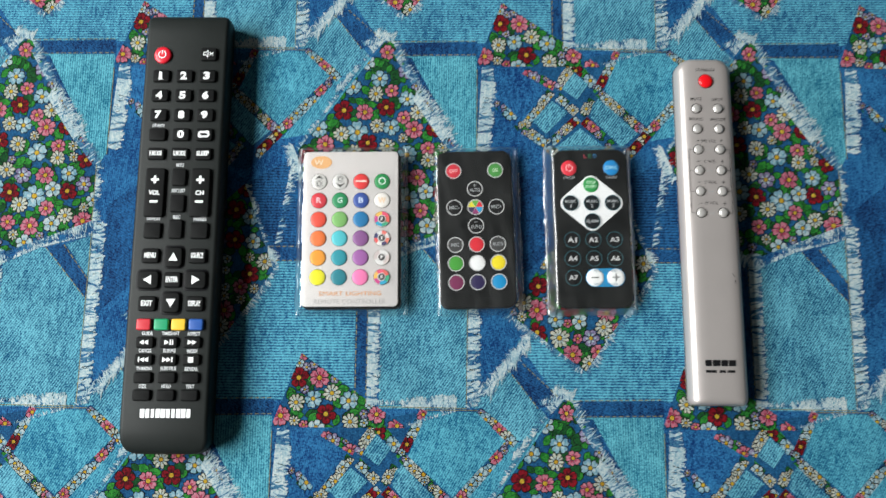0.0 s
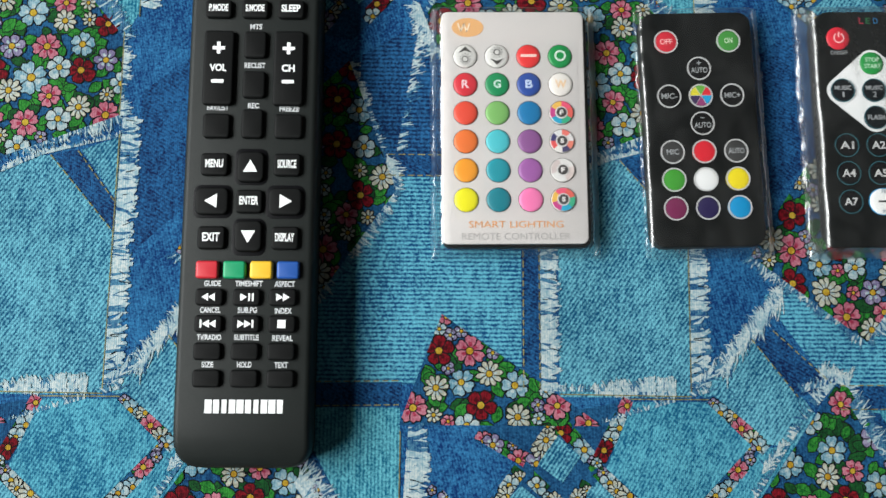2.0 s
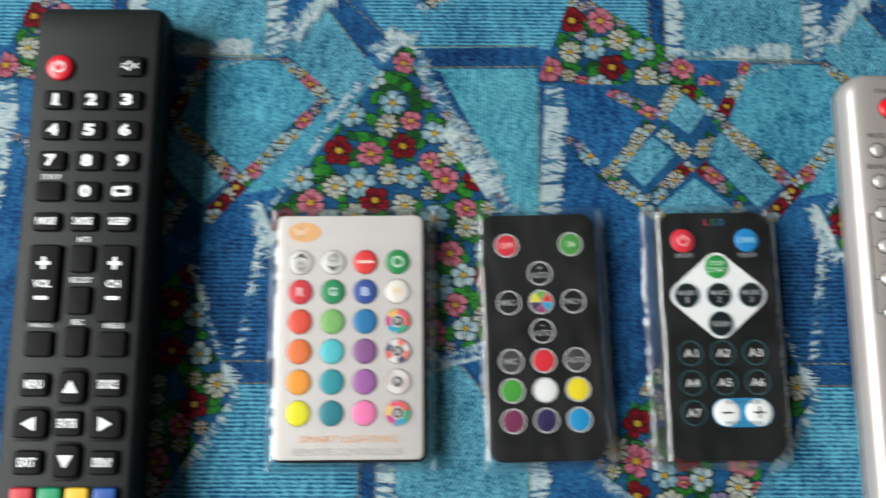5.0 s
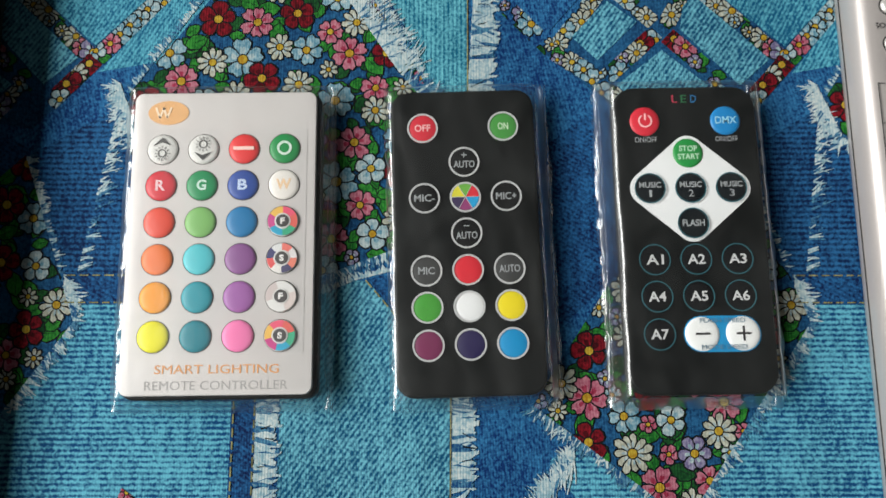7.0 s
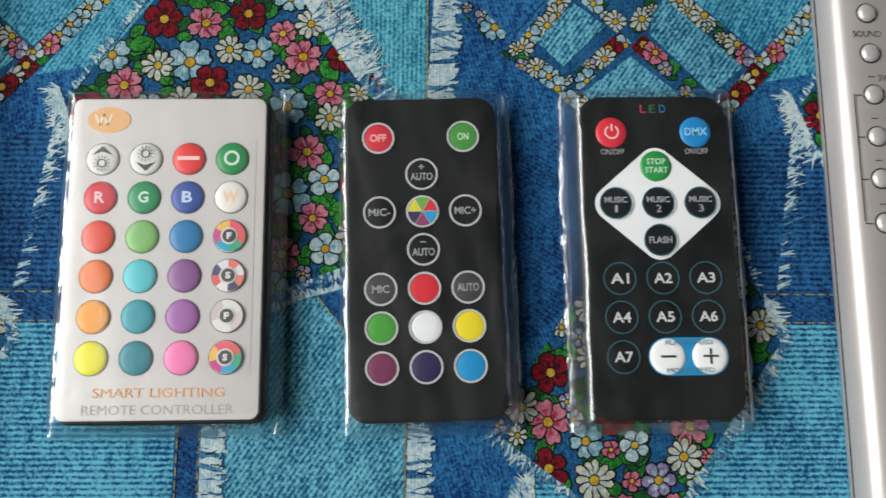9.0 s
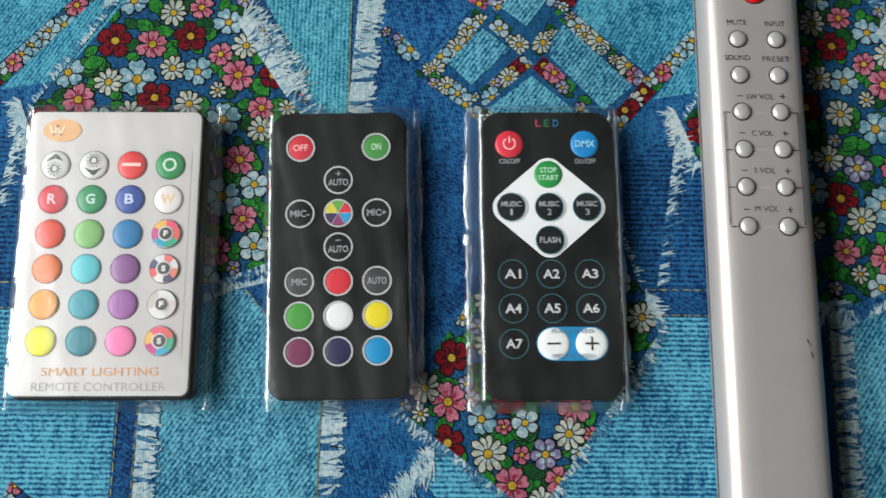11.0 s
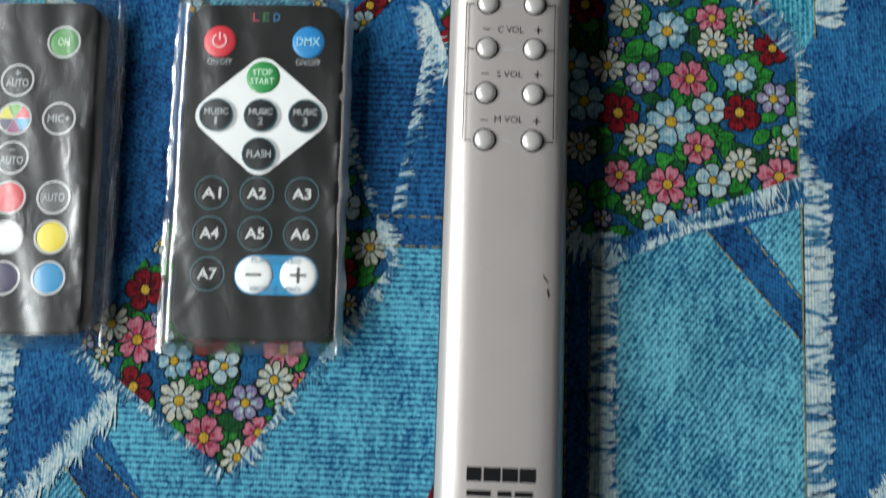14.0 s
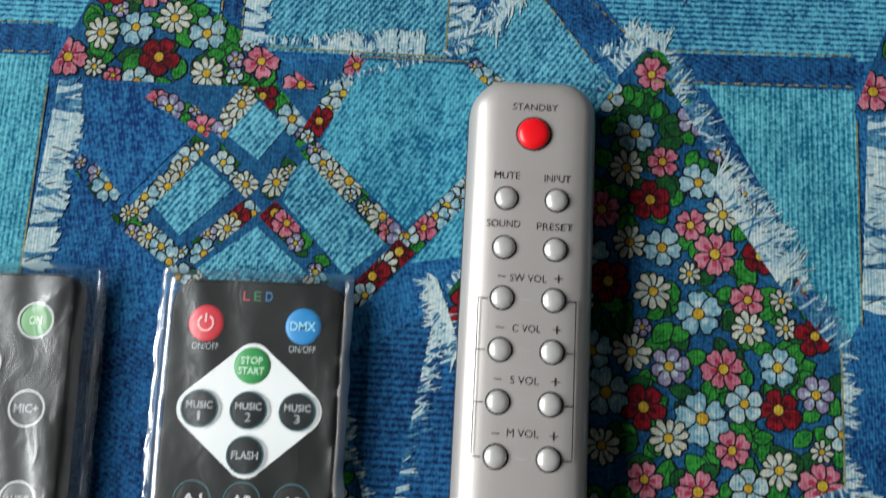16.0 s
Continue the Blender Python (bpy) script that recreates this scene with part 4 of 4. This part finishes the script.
def white_remote():
    t = thing("card_remote", pose(-0.0494, 0.1064, 0.0011, 0, 0, 0.7), "white card remote with coloured round keys in a clear bag", "remote control", "small bagged remotes")
    part("back_shell", block(0.0533, 0.0870, 0.0, 0.0052, 0.0035, 0.0006, 0.0004, -0.0004, 0.0008), CARD_BLACK, t, "black plastic back shell")
    part("front_face", block(0.0520, 0.0858, 0.0052, 0.0066, 0.0024, 0.0003, -0.0003, 0.0001), CARD_WHITE, t, "satin white front face")
    z = 0.0066
    part("key_panel", block(0.0465, 0.0640, z, z + 0.00008, 0.0005, 0.00002, 0.0, 0.0), CARD_GREY, t)
    cols, rows = (-17.6, -6.1, 5.4, 16.9), (26.0, 15.4, 4.8, -5.7, -16.3, -27.0)
    grey = (222, 220, 216)
    tones = ((grey, grey, (228, 50, 50), (10, 140, 70)), ((215, 45, 60), (15, 140, 85), (40, 75, 155), (236, 230, 224)), ((232, 75, 50), (128, 186, 104), (12, 120, 175), grey),
             ((238, 120, 50), (80, 195, 205), (140, 85, 145), grey), ((245, 160, 40), (20, 150, 165), (160, 95, 165), grey), ((238, 230, 10), (15, 130, 145), (244, 125, 180), grey))
    r = 0.0043
    for j, row in enumerate(tones):
        for i, c in enumerate(row):
            x, y = cols[i] / 1000, rows[j] / 1000
            part("key_gap", flat(circle(r + 0.00022), z + 0.00008, x, y), paint(90, 84, 80), t)
            k = part("key", dome(r, z, z + 0.0009, x, y, 0.7), paint(*c), t)
            top_z = z + 0.00093
            if (j, i) in ((0, 0), (0, 1)):
                s = 1 if i == 0 else -1
                part("arrow_mark", flat([(-0.0025, -0.0010 * s), (0.0, 0.0014 * s), (0.0025, -0.0010 * s), (0.0, -0.0001 * s)], top_z, x, y + s * 0.0020), paint(70, 68, 66), k)
                part("sun_mark", ring(0.0009, 0.00125, top_z, x, y - s * 0.0013, 16), paint(90, 88, 86), k)
                for a in range(0, 360, 30):
                    c2, s2 = math.cos(radians(a)), math.sin(radians(a))
                    part("sun_ray", flat([(c2 * u - s2 * v, s2 * u + c2 * v) for u, v in ((0.0015, -0.0001), (0.0022, -0.0001), (0.0022, 0.0001), (0.0015, 0.0001))], top_z, x, y - s * 0.0013), paint(105, 103, 101), k)
            elif (j, i) == (0, 2):
                bar(0.0058, 0.0010, top_z, x, y, paint(250, 215, 205), k, "off_stroke")
            elif (j, i) == (0, 3):
                part("on_ring", ring(0.0014, 0.0021, top_z, x, y, 22), paint(215, 235, 222), k)
            elif j == 1:
                legend_on(k, "RGBW"[i], x, y, top_z, 0.0027 if i < 3 else 0.0042, 0.0031, (paint(245, 210, 215), paint(205, 230, 220), paint(200, 215, 240), paint(240, 205, 165))[i], 0.03)
            elif i == 3:
                if j != 4:
                    wheel(k, x, y, top_z - 0.00018, r * 0.96, RAINBOW if j != 3 else ((235, 120, 110), (225, 225, 225), (60, 60, 110), (230, 90, 90), (235, 230, 225), (70, 65, 105), (230, 130, 110), (225, 220, 220)), 15 * j)
                else:
                    wheel(k, x, y, top_z - 0.00018, r * 0.96, ((225, 222, 220), (205, 190, 188), (228, 226, 224), (215, 200, 195)), 20)
                part("mark_ring", flat(circle(0.0022, 20), top_z - 0.00006, x, y), paint(215, 213, 210), k)
                part("mark_disc", flat(circle(0.0018, 20), top_z + 0.00004, x, y), paint(70, 66, 66), k)
                legend_on(k, "FSFS"[j - 2], x, y, top_z + 0.00014, 0.0013, 0.0018, paint(235, 232, 230), 0.05)
    part("logo_oval", flat([(u, v * 0.62) for u, v in circle(0.0058, 32)], z + 0.00006, -0.0166, 0.0370), paint(232, 178, 120), t, "pale orange oval mark")
    for dx, a in ((-2.4, -70), (-1.3, 70), (-0.3, -70), (0.8, 70)):
        c, s = math.cos(radians(a)), math.sin(radians(a))
        part("logo_stroke", flat([(c * u - s * v, s * u + c * v) for u, v in ((-0.0017, -0.0003), (0.0017, -0.0003), (0.0017, 0.0003), (-0.0017, 0.0003))], z + 0.00015, -0.0172 + dx / 1000, 0.0370), paint(248, 225, 195), t)
    words("SMART LIGHTING", 0.0, -0.0358, z + 0.00012, 0.0335, 0.0024, paint(232, 165, 105), t, "caption")
    words("REMOTE CONTROLLER", 0.0, -0.0401, z + 0.00006, 0.0385, 0.0024, paint(170, 166, 164), t, "caption")
    return t


def round_key(t, x, y, z, fill, rim, r=0.0043, body="", tone=GREY_INK, size=(0.0058, 0.0021), rim_w=0.00042):
    k = part("key", dome(r, z, z + 0.0007, x, y, 0.8), fill, t)
    if rim:
        part("rim", ring(r - rim_w, r + 0.0001, z + 0.00058, x, y, 30, 0.0001), rim, k)
    lines = body.split("|") if body else []
    for i, s in enumerate(lines):
        legend_on(k, s, x, y + (0.5 * (len(lines) - 1) - i) * size[1] * 1.55, z + 0.00074, size[0] * min(1.0, 0.26 * len(s)) if len(s) < 4 else size[0], size[1], tone)
    return k


def colour_remote():
    t = thing("card_remote", pose(0.0187, 0.1068, 0.0011, 0, 0, 1.8), "black card remote with white-ringed colour keys in a bag", "remote control", "small bagged remotes")
    part("body", block(0.0410, 0.0872, 0.0, 0.0060, 0.0050, 0.0008, 0, 0, 0.0008), CARD_BLACK, t)
    z = 0.0060
    dark, grey = paint(14, 14, 15), paint(62, 62, 62)
    rim = paint(200, 200, 200)
    cols, rows = (-11.5, 0.0, 11.5), (32.3, 22.0, 11.7, 1.4, -9.0, -19.2, -29.6)
    mm_ = 0.001
    for x, y, fill, s, tone in ((cols[0], rows[0], paint(215, 45, 62), "OFF", paint(250, 190, 190)), (cols[2], rows[0], paint(70, 150, 65), "ON", paint(210, 235, 200)),
                                (cols[1], rows[1], dark, "+|AUTO", GREY_INK), (cols[0], rows[2], dark, "MIC-", GREY_INK), (cols[2], rows[2], dark, "MIC+", GREY_INK), (cols[1], rows[3], dark, "-|AUTO", GREY_INK),
                                (cols[0], rows[4], grey, "MIC", GREY_INK), (cols[1], rows[4], paint(222, 40, 55), "", None), (cols[2], rows[4], grey, "AUTO", GREY_INK),
                                (cols[0], rows[5], paint(70, 160, 55), "", None), (cols[1], rows[5], paint(244, 244, 244), "", None), (cols[2], rows[5], paint(242, 220, 30), "", None),
                                (cols[0], rows[6], paint(125, 40, 85), "", None), (cols[1], rows[6], paint(40, 30, 80), "", None), (cols[2], rows[6], paint(0, 148, 205), "", None)):
        if "|" in s:
            k = round_key(t, x * mm_, y * mm_, z, fill, rim)
            legend_on(k, s[2:], x * mm_, (y - 0.7) * mm_, z + 0.00074, 0.0060, 0.0021, GREY_INK)
            bar(0.0016, 0.0003, z + 0.00072, x * mm_, (y + 2.0) * mm_, GREY_INK, k, "sign_stroke")
            if s[0] == "+":
                bar(0.0003, 0.0016, z + 0.00074, x * mm_, (y + 2.0) * mm_, GREY_INK, k, "sign_stroke")
        else:
            round_key(t, x * mm_, y * mm_, z, fill, rim, body=s, tone=tone or GREY_INK)
    k = round_key(t, 0.0, rows[2] * mm_, z, dark, rim)
    wheel(k, 0.0, rows[2] * mm_, z + 0.00070, 0.0038, ((225, 45, 60), (110, 175, 70), (225, 215, 60), (60, 45, 85), (150, 60, 115), (30, 160, 215)))
    for a in range(0, 180, 60):
        c, s = math.cos(radians(a)), math.sin(radians(a))
        part("wheel_line", flat([(c * u - s * v, s * u + c * v) for u, v in ((-0.004, -0.00007), (0.004, -0.00007), (0.004, 0.00007), (-0.004, 0.00007))], z + 0.00080, 0, rows[2] * mm_), rim, k)
    return t


def music_remote():
    t = thing("card_remote", pose(0.0822, 0.1077, 0.0011, 0, 0, 0.9), "black card remote with white diamond and music keys, bagged", "remote control", "small bagged remotes")
    part("body", block(0.0410, 0.0880, 0.0, 0.0060, 0.0062, 0.0008, 0, 0, 0.0008), CARD_BLACK, t)
    z = 0.0060
    n, pts = 6, []
    for px, py, a0, r in ((12.2, 13.6, -50, 4.9), (0.0, 24.2, 40, 4.9), (-12.2, 13.6, 130, 4.9), (0.0, 3.0, 220, 4.9)):
        for i in range(n + 1):
            a = radians(a0 + 100 * i / n)
            pts.append(((px + r * math.cos(a)) / 1000, (py + r * math.sin(a)) / 1000))
    part("white_diamond", flat(pts, z), paint(236, 236, 236), t, "printed white rounded diamond")
    dark, slate = paint(16, 17, 19), paint(14, 20, 24)
    teal = paint(45, 95, 105)
    k = round_key(t, -0.0117, 0.0335, z, paint(212, 40, 58), None)
    power_mark(k, -0.0117, 0.0335, z + 0.00074, 0.0020, paint(250, 195, 195))
    k = round_key(t, 0.0115, 0.0335, z, paint(15, 130, 195), None)
    legend_on(k, "DMX", 0.0115, 0.0335, z + 0.00074, 0.0062, 0.0022, paint(150, 210, 235))
    for x, c, s in ((-2.6, (170, 50, 70), "L"), (0.0, (30, 100, 60), "E"), (2.8, (40, 110, 160), "D")):
        words(s, x / 1000, 0.0403, z + 0.00006, 0.0017, 0.0023, paint(*c), t, "caption", 0.01)
    for x in (-11.6, 11.5):
        words("ON/OFF", x / 1000, 0.0281, z + 0.00006, 0.0064, 0.0016, GREY_INK, t, "caption")
    zz = z + 0.00005
    k = round_key(t, 0.0, 0.0239, zz, paint(20, 140, 60), None)
    legend_on(k, "STOP", 0.0, 0.0251, zz + 0.00074, 0.0052, 0.0017, paint(190, 225, 195)), legend_on(k, "START", 0.0, 0.0227, zz + 0.00074, 0.0062, 0.0017, paint(190, 225, 195))
    for x, s in ((-11.5, "1"), (0.0, "2"), (11.5, "3")):
        k = round_key(t, x / 1000, 0.0136, zz, slate, teal, rim_w=0.0002)
        legend_on(k, "MUSIC", x / 1000, 0.0145, zz + 0.00074, 0.0062, 0.0017, GREY_INK), legend_on(k, s, x / 1000, 0.0120, zz + 0.00074, 0.0007 if s == "1" else 0.0014, 0.0020, GREY_INK, 0.0)
    round_key(t, 0.0, 0.0034, zz, slate, teal, rim_w=0.0002, body="FLASH", size=(0.0062, 0.0019))
    for i, (x, y) in enumerate(((-11.5, -6.9), (0.0, -6.9), (11.5, -6.9), (-11.5, -17.2), (0.0, -17.2), (11.5, -17.2), (-11.5, -27.6))):
        k = round_key(t, x / 1000, y / 1000, z, dark, teal, rim_w=0.0002)
        legend_on(k, "A%d" % (i + 1), x / 1000, y / 1000, z + 0.00074, 0.0049, 0.0028, paint(205, 205, 205), 0.02)
    part("speed_strip", block(0.0212, 0.0099, z, z + 0.0001, 0.0048, 0.00003, 0.0058, -0.0276), paint(15, 140, 195), t, "blue speed strip")
    for x, s in ((0.2, "-"), (11.4, "+")):
        k = round_key(t, x / 1000, -0.0276, zz, paint(240, 240, 238), None, 0.0047)
        bar(0.0040, 0.0006, zz + 0.00072, x / 1000, -0.0276, paint(50, 48, 48), k, "sign_stroke")
        if s == "+":
            bar(0.0006, 0.0040, zz + 0.00074, x / 1000, -0.0276, paint(50, 48, 48), k, "sign_stroke")
    for body, y in (("FLASH SPEED", -24.0), ("MODE SPEED", -31.2)):
        words(body, 0.0058, y / 1000, z + 0.00084, 0.0124, 0.0012, paint(88, 122, 142), t, "caption")
    return t


def bag(name, m, w, l, rw, rl, rx, ry, top_z, seed, slack, label):
    """A clear bag drawn over a card remote: smooth on its face, creased down its sides, with flat sealed ends."""
    bm = bmesh.new()
    nx, ny = 60, 88
    grid = []
    for j in range(ny + 1):
        row = []
        for i in range(nx + 1):
            u, v = i / nx - 0.5, j / ny - 0.5
            x, y = u * w, v * l
            dx, dy = max(abs(x - rx) - rw / 2, 0.0), max(abs(y - ry) - rl / 2, 0.0)
            d = math.hypot(dx, dy)
            fall = max(0.0, 1 - d / 0.0052)
            fall = fall * fall * (3 - 2 * fall)
            z = 0.0004 + (top_z + 0.0009 - 0.0004) * fall
            edge = 1 - fall
            c = noise.noise((x * 260 + seed, y * 90, seed)) + 0.6 * noise.noise((x * 420, y * 300 + seed, 2.0))
            near = max(0.0, 1 - abs(abs(x - rx) - rw / 2) / 0.004)
            z += 0.0009 * edge * abs(c) + 0.00035 * near * c + 0.00007 * noise.noise((x * 70 + seed, y * 45, 5.0))
            z += slack * fall * (0.5 + noise.noise((x * 150 + y * 30 + seed, y * 28, seed)))
            for sx, sy in ((1, -1), (-1, -1), (1, 1), (-1, 1)):
                cx, cy = (x - sx * w / 2) * -sx, (y - sy * l / 2) * -sy
                far = math.hypot(cx, cy)
                if 0.004 < far < 0.03:
                    fan = noise.noise((math.atan2(cy, cx) * 5 + seed, far * 40, sx + 2 * sy + seed))
                    z += 0.00055 * max(0.0, fan - 0.12) * (1 - far / 0.03)
            wob = 0.0009 * noise.noise((y * 120, seed, 1.0)) * (abs(u) > 0.49) + 0.0
            row.append(bm.verts.new((x + wob, y + 0.0008 * noise.noise((x * 150, seed, 4.0)) * (abs(v) > 0.49), max(z, 0.0003))))
        grid.append(row)
    for j in range(ny):
        for i in range(nx):
            bm.faces.new((grid[j][i], grid[j][i + 1], grid[j + 1][i + 1], grid[j + 1][i]))
    t = thing(name, m, label, "plastic bag", "clear bags on the small remotes")
    part("film", bm, FILM, t)
    for side in (-1, 1):
        seam = bmesh.new()
        rows = []
        for j in range(71):
            y = (j / 70 - 0.5) * l * 0.985
            x0 = side * (w / 2 - 0.0016) + 0.0004 * noise.noise((y * 130, seed, 7.0))
            rows.append([seam.verts.new((x0 + 0.0011 * math.cos(a) + 0.0004 * noise.noise((y * 300, a, seed)), y, 0.0012 + 0.0011 * math.sin(a) + 0.0003 * noise.noise((y * 240, seed, a)))) for a in (0.0, 0.6, 1.2, 1.8, 2.4, 3.1)])
        for a, b in zip(rows, rows[1:]):
            for i in range(5):
                seam.faces.new((a[i], a[i + 1], b[i + 1], b[i]))
        part("folded_seam", seam, FILM, t)
    return t


tv_remote()
silver_remote()
white_remote()
colour_remote()
music_remote()
bag("clear_bag", pose(-0.0490, 0.1062, 0.0006, 0, 0, 0.7), 0.0615, 0.0945, 0.0525, 0.0865, -0.0004, 0.0002, 0.0079, 3.0, 0.0002, "clear creased plastic bag drawn over the white card remote")
bag("clear_bag", pose(0.0202, 0.1065, 0.0006, 0, 0, 1.8), 0.0478, 0.0940, 0.0405, 0.0870, -0.0015, 0.0003, 0.0073, 11.0, 0.0004, "clear crumpled plastic bag drawn over the black colour remote")
bag("clear_bag", pose(0.0807, 0.1072, 0.0006, 0, 0, 0.9), 0.0485, 0.0945, 0.0405, 0.0880, 0.0015, 0.0005, 0.0073, 23.0, 0.0005, "clear creased plastic bag drawn over the black music remote")
